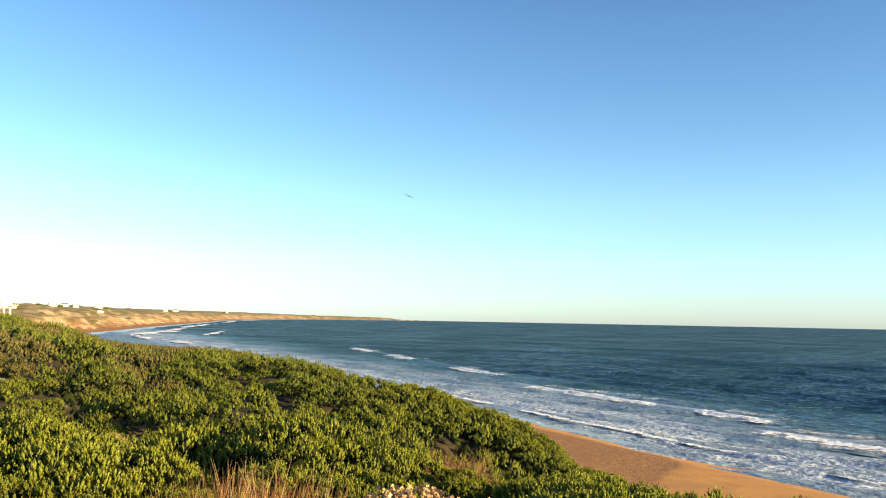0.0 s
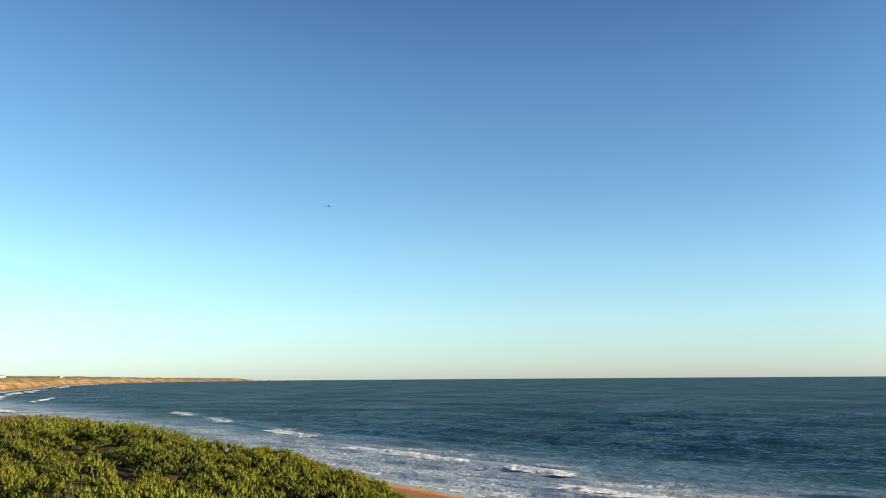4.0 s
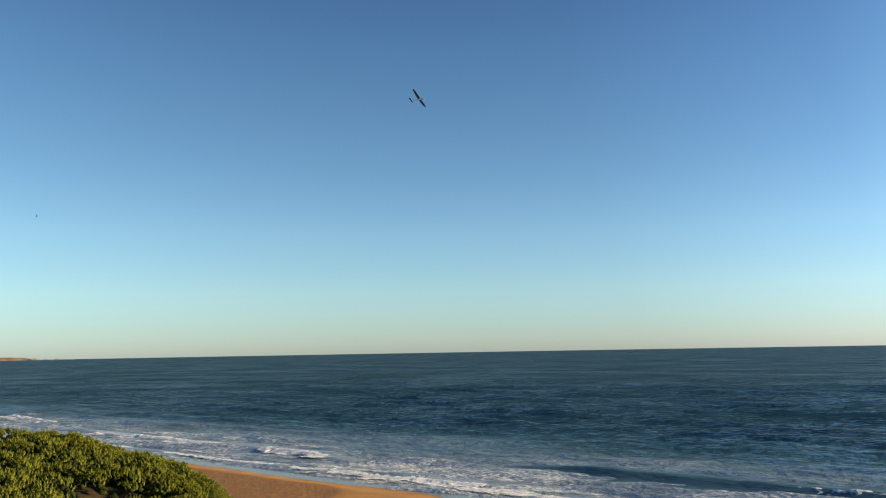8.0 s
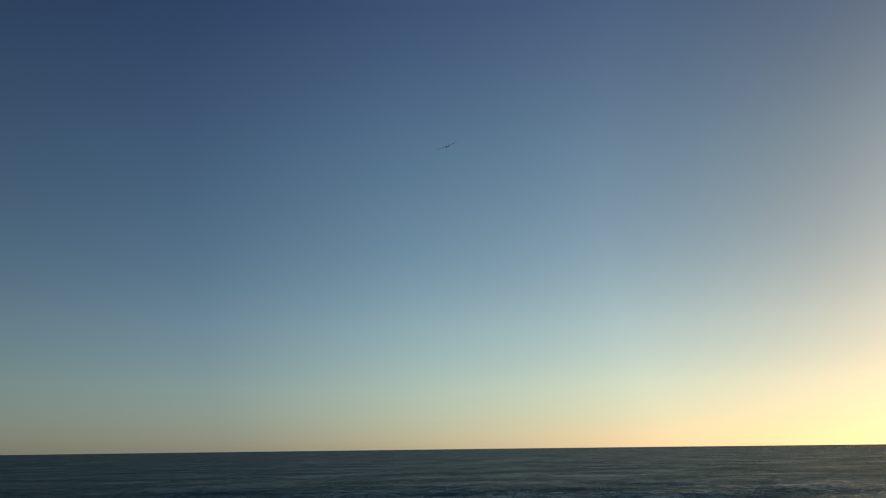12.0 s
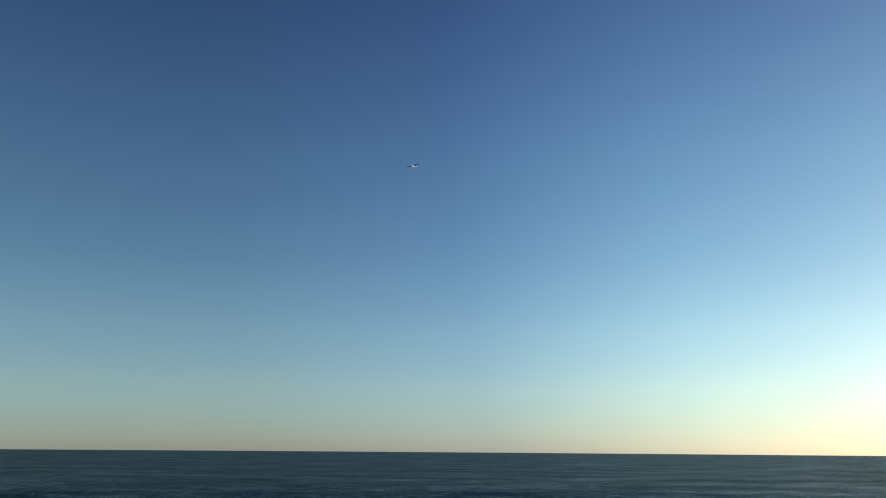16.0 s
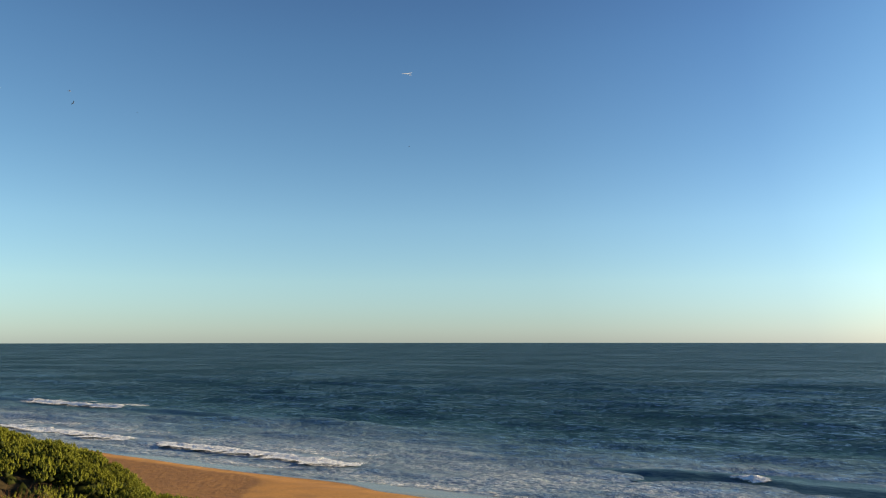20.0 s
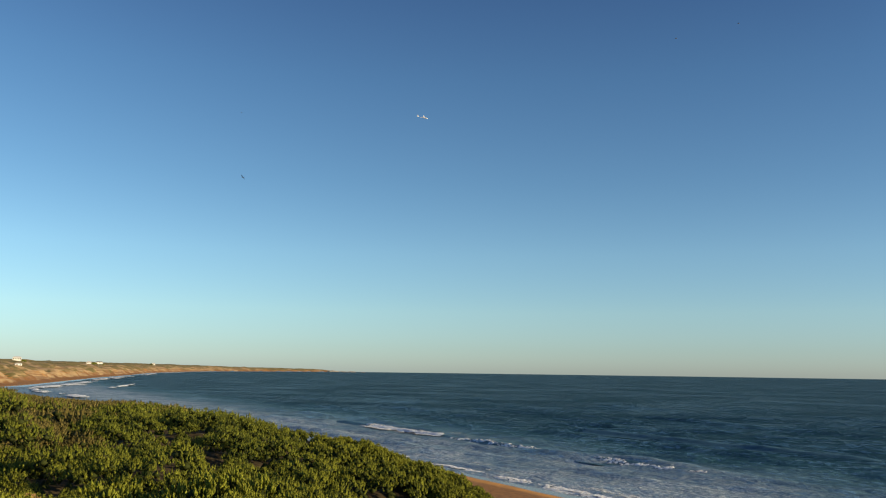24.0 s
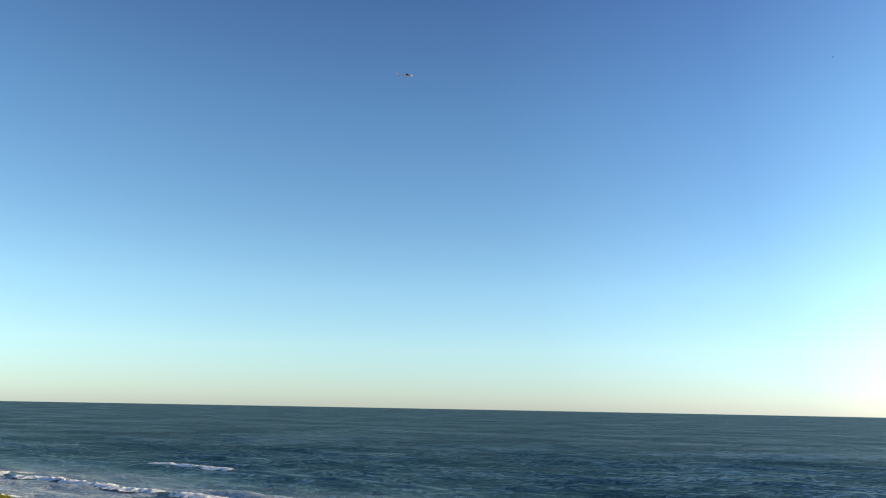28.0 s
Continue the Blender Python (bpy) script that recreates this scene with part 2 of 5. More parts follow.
    nt.links.new(n3, sheen.inputs["Normal"])
    part_of = sums(nt, "MULTIPLY_ADD", sheen.outputs[0], 0.05, sums(nt, "MULTIPLY_ADD", crest_glint, 0.36, 0.004))
    mix = nt.nodes.new("ShaderNodeMixShader")
    nt.links.new(sums(nt, "MULTIPLY", part_of, sums(nt, "SUBTRACT", 1.0, sums(nt, "MULTIPLY", foam, 0.9))), mix.inputs[0])
    nt.links.new(b.outputs[0], mix.inputs[1])
    nt.links.new(gloss.outputs[0], mix.inputs[2])
    nt.links.new(mix.outputs[0], nt.nodes["Material Output"].inputs["Surface"])
    return m


def leaf_material(name, lo, hi, old, gloss=0.45):
    m, nt, b = material(name, max(gloss, 0.6), 0.12)
    isl = nt.nodes.new("ShaderNodeNewGeometry").outputs["Random Per Island"]
    ob = nt.nodes.new("ShaderNodeObjectInfo").outputs["Random"]
    mean = tuple((u + v) / 2 for u, v in zip(lo, hi))
    col = ramp(nt, isl, [(0.0, lo), (0.3, mean), (0.75, hi), (0.96, hi), (1.0, old)])
    tone = noise_tex(nt, position(nt), 0.35, 4)
    col = mixed(nt, stepped(nt, tone, 0.38, 0.62), col, mixed(nt, 0.5, col, lo))
    col = mixed(nt, sums(nt, "MULTIPLY", ob, 0.18), col, old)
    nt.links.new(col, b.inputs["Base Color"])
    b.inputs["Subsurface Weight"].default_value = 0.0
    return m


def mass_material(name, lo, hi):
    """Closely packed small leaves: leaf-sized cells, each of its own green, the shade in the slits between them painted
    dark.
    """
    m, nt, b = material(name, 0.75, 0.1)
    p = in_object(nt)
    warp = node(nt, "ShaderNodeTexVoronoi", Scale=85.0)
    nt.links.new(stretched(nt, p, 1.0, 1.0, 0.55), warp.inputs["Vector"])
    pick = nt.nodes.new("ShaderNodeSeparateColor")
    nt.links.new(warp.outputs["Color"], pick.inputs[0])
    col = ramp(nt, pick.outputs[0], [(0.0, lo), (1.0, hi)])
    slit_shade = stepped(nt, warp.outputs["Distance"], 0.45, 0.85)
    col = mixed(nt, slit_shade, col, tuple(v * 0.45 for v in lo))
    nt.links.new(col, b.inputs["Base Color"])
    bumped(nt, b, sums(nt, "SUBTRACT", 1.0, warp.outputs["Distance"]), 1.0, 0.015)
    return m


def plain_material(name, color, rough=0.6, spec=0.3, vary=0.25, scale=4.0, metal=0.0):
    m, nt, b = material(name, rough, spec, metal)
    f = noise_tex(nt, in_object(nt), scale, 5)
    dark = tuple(c * (1 - vary) for c in color)
    nt.links.new(ramp(nt, f, [(0.3, dark), (0.7, color)]), b.inputs["Base Color"])
    bumped(nt, b, f, 0.2, 0.01)
    return m


GROUND = ground_material()
WATER = water_material()
LEAF = leaf_material("shrub_leaf", (0.140, 0.164, 0.022), (0.248, 0.258, 0.040), (0.30, 0.24, 0.06))
# shade in the gaps of the foliage, put into a near-black leaf colour
INNER_SHADE = leaf_material("shade_dark_inner_leaf", (0.018, 0.026, 0.006), (0.034, 0.043, 0.010), (0.035, 0.032, 0.012), 0.8)
LEAF_DARK = leaf_material("dark_shrub_leaf", (0.122, 0.150, 0.024), (0.220, 0.236, 0.040), (0.26, 0.20, 0.06))
LEAF_BROWN = leaf_material("brown_scrub_leaf", (0.135, 0.115, 0.034), (0.255, 0.200, 0.068), (0.32, 0.21, 0.09))
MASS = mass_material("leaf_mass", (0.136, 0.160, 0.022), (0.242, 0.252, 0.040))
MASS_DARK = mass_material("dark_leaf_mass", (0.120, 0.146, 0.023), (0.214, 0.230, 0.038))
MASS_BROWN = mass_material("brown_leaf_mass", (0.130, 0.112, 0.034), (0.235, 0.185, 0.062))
BARK = plain_material("shrub_bark", (0.11, 0.075, 0.05), 0.9)
DRY = leaf_material("dry_stalk", (0.19, 0.080, 0.030), (0.35, 0.165, 0.060), (0.12, 0.07, 0.035), 0.7)
RED_TWIG = leaf_material("red_dead_twig", (0.13, 0.055, 0.032), (0.24, 0.11, 0.06), (0.30, 0.18, 0.09), 0.8)
PALE = leaf_material("pale_blossom", (0.34, 0.175, 0.080), (0.54, 0.34, 0.165), (0.66, 0.56, 0.38), 0.7)


def mesh_object(name, verts, faces, mat, parent=None, label="", smooth_faces=False):
    me = bpy.data.meshes.new(name)
    me.from_pydata(verts, [], faces)
    me.materials.append(mat)
    if smooth_faces:
        me.polygons.foreach_set("use_smooth", np.ones(len(faces), bool))
    me.update()
    ob = new(name, me)
    if parent is not None:
        ob.parent = parent
    return tagged(ob, label)


def part(name, bm, mat, parent=None, label="", smooth=False):
    """One mesh object out of a bmesh, under a thing or a part."""
    me = bpy.data.meshes.new(name)
    bm.to_mesh(me)
    bm.free()
    me.materials.append(mat)
    if smooth:
        me.polygons.foreach_set("use_smooth", [True] * len(me.polygons))
    ob = new(name, me)
    if parent is not None:
        ob.parent = parent
    return tagged(ob, label)


# ---- coast ----
COAST = [(300, -440), (80, 1), (36, 89), (15, 130), (-16, 190), (-98, 300), (-185, 435), (-248, 570), (-270, 690),
         (-306, 860), (-356, 1100), (-440, 1560), (-546, 2110), (-600, 2700), (-615, 3340), (-500, 3900), (-330, 4300),
         (-200, 4560), (-260, 4700), (-900, 4850), (-3000, 4900)]


def rounded_line(points, steps=16):
    """Catmull-Rom curve through the points."""
    p = np.array([points[0]] + list(points) + [points[-1]], float)
    out = []
    for i in range(1, len(p) - 2):
        for k in range(steps):
            u = k / steps
            a, b, c, d = p[i - 1], p[i], p[i + 1], p[i + 2]
            out.append(0.5 * (2 * b + (c - a) * u + (2 * a - 5 * b + 4 * c - d) * u * u + (3 * b - a - 3 * c + d) * u ** 3))
    out.append(p[-2])
    return np.array(out)


LINE = rounded_line(COAST)


def inland(x, y):
    """Signed metres inland from the waterline (negative out at sea)."""
    x, y = np.asarray(x, float).ravel(), np.asarray(y, float).ravel()
    best, sign = np.full(x.shape, 1e12), np.ones(x.shape)
    for a, b in zip(LINE[:-1], LINE[1:]):
        e = b - a
        u = np.clip(((x - a[0]) * e[0] + (y - a[1]) * e[1]) / (e @ e), 0, 1)
        dx, dy = x - a[0] - u * e[0], y - a[1] - u * e[1]
        q = dx * dx + dy * dy
        near = q < best
        best = np.where(near, q, best)
        sign = np.where(near, np.sign(e[0] * (y - a[1]) - e[1] * (x - a[0])), sign)
    return np.sqrt(best) * sign


def smooth(v, lo, hi):
    u = np.clip((v - lo) / (hi - lo), 0, 1)
    return u * u * (3 - 2 * u)


def waves_noise(x, y, scale, seed, octaves=4):
    """Cheap smooth noise in -1..1 from turned sines."""
    rng = np.random.RandomState(seed)
    out, amp, total = 0, 1.0, 0.0
    for k in range(octaves):
        for _ in range(3):
            a, ph = rng.uniform(0, 2 * math.pi, 2)
            f = (2 ** k) / scale * rng.uniform(0.8, 1.25)
            out = out + amp * np.sin((x * math.cos(a) + y * math.sin(a)) * f * 2 * math.pi + ph + 1.3 * np.sin(
                (x * math.sin(a) - y * math.cos(a)) * f * 3.1 + ph * 2))
        total += amp * 1.8
        amp *= 0.5
    return out / total


def height(x, y, d=None):
    """Height of the land over the sea."""
    x, y = np.asarray(x, float).ravel(), np.asarray(y, float).ravel()
    if d is None:
        d = inland(x, y)
    r = np.hypot(x, y)
    far = smooth(r, 170, 480)
    near_d = d + 1.2 * waves_noise(x, y, 40, 3)
    near_z = np.interp(near_d, [-200, -30, -3, 0, 3, 8, 32, 38, 44, 47, 50, 60, 70, 75, 110, 200, 600, 3000],
                       [-7, -1.6, -0.28, 0, 0.16, 1.05, 2.2, 3.4, 5.8, 7.6, 9.3, 10.5, 11.6, 12.7, 12.9, 14.0, 19, 24])
    q = (x - SHORE.x) * ALONG.x + (y - SHORE.y) * ALONG.y
    near_z = near_z - 1.9 * (1 - smooth(q, -35, -26)) * smooth(d, 42, 50) * (1 - smooth(d, 52, 62))
    near_z = near_z + (0.65 * smooth(q, -38, -28) + 0.9 * smooth(q, -25, -12) * (1 - smooth(q, 30, 70))) * smooth(d, 42, 50) * (1 - smooth(d, 54, 70))
    far_d = d + ((8 + 8 * smooth(r, 500, 2000)) * waves_noise(x, y, 90, 5) + 16 * np.abs(waves_noise(x, y, 38, 6)) - 5) * smooth(d, 5, 40)
    far_z = np.interp(far_d, [-200, -30, 0, 8, 25, 45, 80, 130, 250, 600, 3000],
                      [-7, -1.4, 0, 0.5, 2.0, 10.0, 16.0, 21.0, 25.0, 30, 34])
    far_z = np.where(far_z > 0, far_z * (1 - 0.35 * smooth(r, 3500, 4600)), far_z)
    far = far * smooth(r, 330, 700)
    z = near_z * (1 - far) + far_z * far
    land = smooth(d, 30, 60)
    z = z + land * (0.35 * waves_noise(x, y, 9, 8) + 0.5 * waves_noise(x, y, 28, 9) + far * (2.2 * waves_noise(x, y, 160, 4) + 1.3 * waves_noise(x, y, 55, 7)))
    z = z + 2.6 * np.exp(-(((x + 165) / 60) ** 2 + ((y - 295) / 75) ** 2))
    z = z + 0.05 * np.exp(-(r / 4.2) ** 4) + 1.75 * np.exp(-(r / 11.0) ** 2)
    z = z - 1.5 * np.exp(-(((x + 67) / 30) ** 2 + ((y - 167) / 45) ** 2))
    z = z + 1.7 * np.exp(-((x - 13.0) ** 2 + (y - 5.0) ** 2) / 60.0) + 1.2 * np.exp(-((x - 8.0) ** 2 + (y - 21.0) ** 2) / 60.0)
    z = z + 0.9 * np.exp(-((x - 10.5) ** 2 + (y - 4.5) ** 2) / 14.0)
    return z


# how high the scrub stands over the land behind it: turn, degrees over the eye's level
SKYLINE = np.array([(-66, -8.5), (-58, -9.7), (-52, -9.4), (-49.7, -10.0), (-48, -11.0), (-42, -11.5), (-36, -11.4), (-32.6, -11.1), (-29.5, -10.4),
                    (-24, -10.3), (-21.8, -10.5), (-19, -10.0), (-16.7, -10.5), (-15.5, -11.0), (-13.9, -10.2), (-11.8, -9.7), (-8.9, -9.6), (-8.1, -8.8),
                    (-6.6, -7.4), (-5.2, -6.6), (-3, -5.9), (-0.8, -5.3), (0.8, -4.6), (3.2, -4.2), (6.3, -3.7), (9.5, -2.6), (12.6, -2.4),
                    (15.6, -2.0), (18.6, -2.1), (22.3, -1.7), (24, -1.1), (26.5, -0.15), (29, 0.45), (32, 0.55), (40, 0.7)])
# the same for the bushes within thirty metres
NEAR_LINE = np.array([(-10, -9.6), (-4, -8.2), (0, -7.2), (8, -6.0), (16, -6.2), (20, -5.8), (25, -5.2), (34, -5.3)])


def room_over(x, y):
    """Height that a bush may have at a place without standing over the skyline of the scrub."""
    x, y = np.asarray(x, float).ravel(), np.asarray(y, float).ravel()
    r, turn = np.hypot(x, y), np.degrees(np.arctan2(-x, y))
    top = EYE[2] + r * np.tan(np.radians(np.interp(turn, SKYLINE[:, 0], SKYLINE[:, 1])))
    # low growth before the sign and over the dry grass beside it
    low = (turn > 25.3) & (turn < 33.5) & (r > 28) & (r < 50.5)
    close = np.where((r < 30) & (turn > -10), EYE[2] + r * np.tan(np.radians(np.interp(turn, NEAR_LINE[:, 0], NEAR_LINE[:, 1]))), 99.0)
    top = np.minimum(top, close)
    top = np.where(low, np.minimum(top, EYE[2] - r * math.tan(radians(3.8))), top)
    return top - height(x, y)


def wheel(turns, radii):
    """A polar sheet round the lookout: x, y and quads. turns in degrees left of +y."""
    a, r = np.radians(np.asarray(turns)), np.asarray(radii)
    x = -np.sin(a)[None, :] * r[:, None]
    y = np.cos(a)[None, :] * r[:, None]
    n, k = len(r), len(a)
    i = np.arange(n - 1)[:, None] * k + np.arange(k - 1)[None, :]
    quads = np.stack([i, i + 1, i + k + 1, i + k], -1).reshape(-1, 4)
    return x.ravel(), y.ravel(), quads


def sheet(name, x, y, z, quads, mat, layers=None):
    me = bpy.data.meshes.new(name)
    me.vertices.add(len(x))
    me.vertices.foreach_set("co", np.stack([x, y, z], -1).ravel())
    me.loops.add(quads.size)
    me.loops.foreach_set("vertex_index", quads.ravel())
    me.polygons.add(len(quads))
    me.polygons.foreach_set("loop_start", np.arange(len(quads)) * 4)
    me.polygons.foreach_set("use_smooth", np.ones(len(quads), bool))
    for key, values in (layers or {}).items():
        me.attributes.new(key, "FLOAT", "POINT").data.foreach_set("value", np.asarray(values, np.float32))
    me.materials.append(mat)
    me.update(calc_edges=True)
    me.validate()
    return new(name, me)


def build_ground():
    turns = np.concatenate([np.arange(-180, -70, 2.0), np.arange(-70, 36, 0.3), np.arange(36, 180.1, 2.0)])
    radii = np.concatenate([[0.001, 0.6, 1.2, 1.8, 2.5], np.geomspace(3, 200, 190), np.geomspace(206, 4850, 150)])
    x, y, quads = wheel(turns, radii)
    x, y = x + 0.7, y - 0.9
    d = inland(x, y)
    z = height(x, y, d)
    r = np.hypot(x, y)
    step = 1.5
    gx = (height(x + step, y) - height(x - step, y)) / (2 * step)
    gy = (height(x, y + step) - height(x, y - step)) / (2 * step)
    steep = np.hypot(gx, gy)
    cover = smooth(d + 4 * waves_noise(x, y, 30, 11), 33, 40) * (1 - smooth(r, 200, 500)) \
        + smooth(r, 200, 500) * smooth(z + 3.5 * waves_noise(x, y, 70, 14), 4.5, 11)
    q = (x - SHORE.x) * ALONG.x + (y - SHORE.y) * ALONG.y
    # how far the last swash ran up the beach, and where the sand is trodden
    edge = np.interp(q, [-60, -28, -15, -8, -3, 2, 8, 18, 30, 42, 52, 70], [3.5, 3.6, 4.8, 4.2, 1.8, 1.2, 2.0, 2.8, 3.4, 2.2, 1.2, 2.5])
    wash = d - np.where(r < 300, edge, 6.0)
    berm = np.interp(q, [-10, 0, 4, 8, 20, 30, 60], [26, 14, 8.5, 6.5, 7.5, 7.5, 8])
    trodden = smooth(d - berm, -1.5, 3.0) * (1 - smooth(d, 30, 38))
    # planted land that takes the shade-dark litter colour
    litter_shade = smooth(d + 2 * waves_noise(x, y, 8, 15), 37, 41) * (1 - smooth(r, 140, 240))
    ob = sheet("ground", x, y, z, quads, GROUND, {"inland": d, "cover": cover, "steep": steep, "litter_shade": litter_shade, "wash": wash, "trodden": trodden})
    return tagged(ob, "orange sand beach under grassy scrub-covered dunes", "ground", kind="structure")


def build_sea():
    """The sea, with wind chop and low swell as real relief, finer near the beach."""
    turns = np.concatenate([np.arange(-165, -105, 1.5), np.arange(-105, 32, 0.27), np.arange(32, 60, 1.5)])
    radii = np.concatenate([np.geomspace(42, 420, 370), np.geomspace(424, 4930, 150)])
    x, y, quads = wheel(turns, radii)
    r = np.hypot(x, y)
    u, v = x * WIND.x + y * WIND.y, y * WIND.x - x * WIND.y
    gap = r * (0.0065 + 0.0075 * smooth(r, 170, 440))
    rng = np.random.RandomState(23)
    z = np.zeros_like(x)
    for k in range(64):
        long = 1.8 * (8.0 ** (k / 63)) * rng.uniform(0.92, 1.08)
        a, ph = rng.normal(0, 0.34), rng.uniform(0, 6.28)
        f = 2 * math.pi / long
        z += 0.0085 * long ** 0.75 * smooth(long / gap, 2.2, 4.5) * np.sin(f * (u * math.cos(a) + v * math.sin(a)) + ph)
    z *= 0.75 + 0.5 * waves_noise(u, v, 90, 24)
    for long, a, tall in ((34, 0.10, 0.05), (47, -0.14, 0.06), (61, 0.05, 0.08), (83, -0.06, 0.10)):
        z += tall * smooth(long / gap, 2.2, 4.5) * np.sin(2 * math.pi / long * (u * math.cos(a) + v * math.sin(a)) + long + 0.8 * waves_noise(u, v, 260, 25))
    # swell lines rolling in to the beach
    s, q = (x - SHORE.x) * OUT.x + (y - SHORE.y) * OUT.y, (x - SHORE.x) * ALONG.x + (y - SHORE.y) * ALONG.y
    for long, a, tall, seed in ((17, 0.05, 0.24, 26), (27, -0.04, 0.40, 27)):
        ph = 2 * math.pi / long * (s * math.cos(a) + q * math.sin(a) + 5.0 * waves_noise(s, q, 75, seed))
        group = smooth(waves_noise(s * 1.6, q * 0.55, 60, seed + 5), -0.25, 0.45) * smooth(s, 24, 90) * (1 - smooth(s, 240, 420))
        z += tall * group * smooth(long / gap, 2.2, 4.5) * (np.exp(1.6 * np.sin(ph)) / 2.5 - 0.7)
    ob = sheet("sea", x, y, z, quads, WATER)
    return tagged(ob, "deep blue rippled evening sea with surf foam", "sea", kind="structure")


ground = build_ground()
sea = build_sea()


def polar(turn, r):
    a = radians(turn)
    return -math.sin(a) * r, math.cos(a) * r


def land_z(x, y):
    return float(height([x], [y])[0])


# ---- plants ----
def quad_mesh(name, verts, mat, parent=None, label="", normals=None):
    """A mesh of loose quads, four vertices each. normals: one for each quad, to shade a crowd of leaves as one soft mass."""
    n = len(verts) // 4
    me = bpy.data.meshes.new(name)
    me.vertices.add(n * 4)
    me.vertices.foreach_set("co", np.asarray(verts, np.float32).ravel())
    me.loops.add(n * 4)
    me.loops.foreach_set("vertex_index", np.arange(n * 4, dtype=np.int32))
    me.polygons.add(n)
    me.polygons.foreach_set("loop_start", np.arange(n, dtype=np.int32) * 4)
    me.materials.append(mat)
    me.update(calc_edges=True)
    if normals is not None:
        me.polygons.foreach_set("use_smooth", np.ones(n, bool))
        me.normals_split_custom_set_from_vertices(np.repeat(normals, 4, axis=0).tolist())
    ob = new(name, me)
    if parent is not None:
        ob.parent = parent
    return tagged(ob, label)


def unit(v):
    return v / (np.linalg.norm(v, axis=-1, keepdims=True) + 1e-9)


def tufts(p, way, size, leaves, rng, spread=0.75, width=0.34, length=0.72, face=None):
    """Leafy shoots: at each p a shoot along way, with small pointed leaves round it."""
    n = len(p)
    way = unit(way)
    side = unit(np.cross(way, rng.normal(size=(n, 3))))
    other = np.cross(way, side)
    out = []
    for k in range(leaves):
        a = 2.4 * k + rng.uniform(0, 6.28, (n, 1)) * 0.25
        radial = side * np.cos(a) + other * np.sin(a)
        s = size[:, None] * rng.uniform(0.8, 1.2, (n, 1))
        base = p + way * s * (0.85 * k / max(leaves - 1, 1))
        lean = spread * (1.15 - 0.8 * k / max(leaves - 1, 1))
        tip_way = unit(way + radial * lean + rng.normal(size=(n, 3)) * 0.12)
        cross = unit(np.cross(tip_way, (radial if face is None else face + radial * 0.35) + 0.01)) * s * 0.62 * width
        tip = base + tip_way * s * length
        mid = base + tip_way * s * length * 0.5 + way * s * 0.03
        out.append(np.stack([base, mid + cross, tip, mid - cross], 1))
    return np.concatenate(out, 0).reshape(-1, 3)


def dome_points(n, rng, lumps, up=0.25):
    """Points and normals on the outside of a heap of balls (x, y, z, radius)."""
    lumps = np.asarray(lumps)
    w = lumps[:, 3] ** 2
    pick = rng.choice(len(lumps), n * 3, p=w / w.sum())
    v = unit(rng.normal(size=(n * 3, 3)))
    v[:, 2] = np.abs(v[:, 2]) * 1.0 - 0.25 * rng.uniform(size=n * 3)
    v = unit(v)
    p = lumps[pick, :3] + v * lumps[pick, 3:4]
    keep = np.ones(len(p), bool)
    for x, y, z, r in lumps:
        keep &= np.linalg.norm(p - [x, y, z], axis=1) > r * 0.93
    keep &= p[:, 2] > 0.05
    p, v = p[keep][:n], v[keep][:n]
    return p, v


def heap(rng, count, spread, r_lo, r_hi, tall):
    out = []
    for k in range(count):
        a, q = rng.uniform(0, 6.28), spread * math.sqrt(rng.uniform())
        r = rng.uniform(r_lo, r_hi)
        out.append((q * math.cos(a), q * math.sin(a), max(0.1, tall * (1 - 0.55 * (q / (spread + 0.2)) ** 2) - r * rng.uniform(0.85, 1.1)), r))
    return out


def limbs(rng, count, reach, tall, thick=0.025):
    """Tapered, bent branches from the foot outwards, in one bmesh."""
    bm = bmesh.new()
    for _ in range(count):
        a = rng.uniform(0, 6.28)
        end = Vector((math.cos(a) * reach * rng.uniform(0.4, 1), math.sin(a) * reach * rng.uniform(0.4, 1), tall * rng.uniform(0.6, 0.95)))
        bend = Vector(rng.normal(size=3)) * 0.08
        rings = []
        for k in range(4):
            u = k / 3
            c = Vector((end.x * u ** 1.3, end.y * u ** 1.3, end.z * u)) + bend * math.sin(u * 3.1)
            r = thick * (1 - 0.75 * u)
            rings.append([bm.verts.new(c + Vector((math.cos(q) * r, math.sin(q) * r, 0))) for q in (0, 2.09, 4.19)])
        for lo, hi in zip(rings[:-1], rings[1:]):
            for i in range(3):
                bm.faces.new((lo[i], lo[(i + 1) % 3], hi[(i + 1) % 3], hi[i]))
    return bm


def inner_bush(rng, lumps, shrink=0.8):
    """The dense inside of a bush, as knobbly low balls that take the shade-dark colour."""
    bm = bmesh.new()
    for x, y, z, r in lumps:
        made = bmesh.ops.create_icosphere(bm, subdivisions=1, radius=r * shrink)["verts"]
        for v in made:
            v.co = Vector((x, y, z)) + v.co * rng.uniform(0.82, 1.1)
    return bm


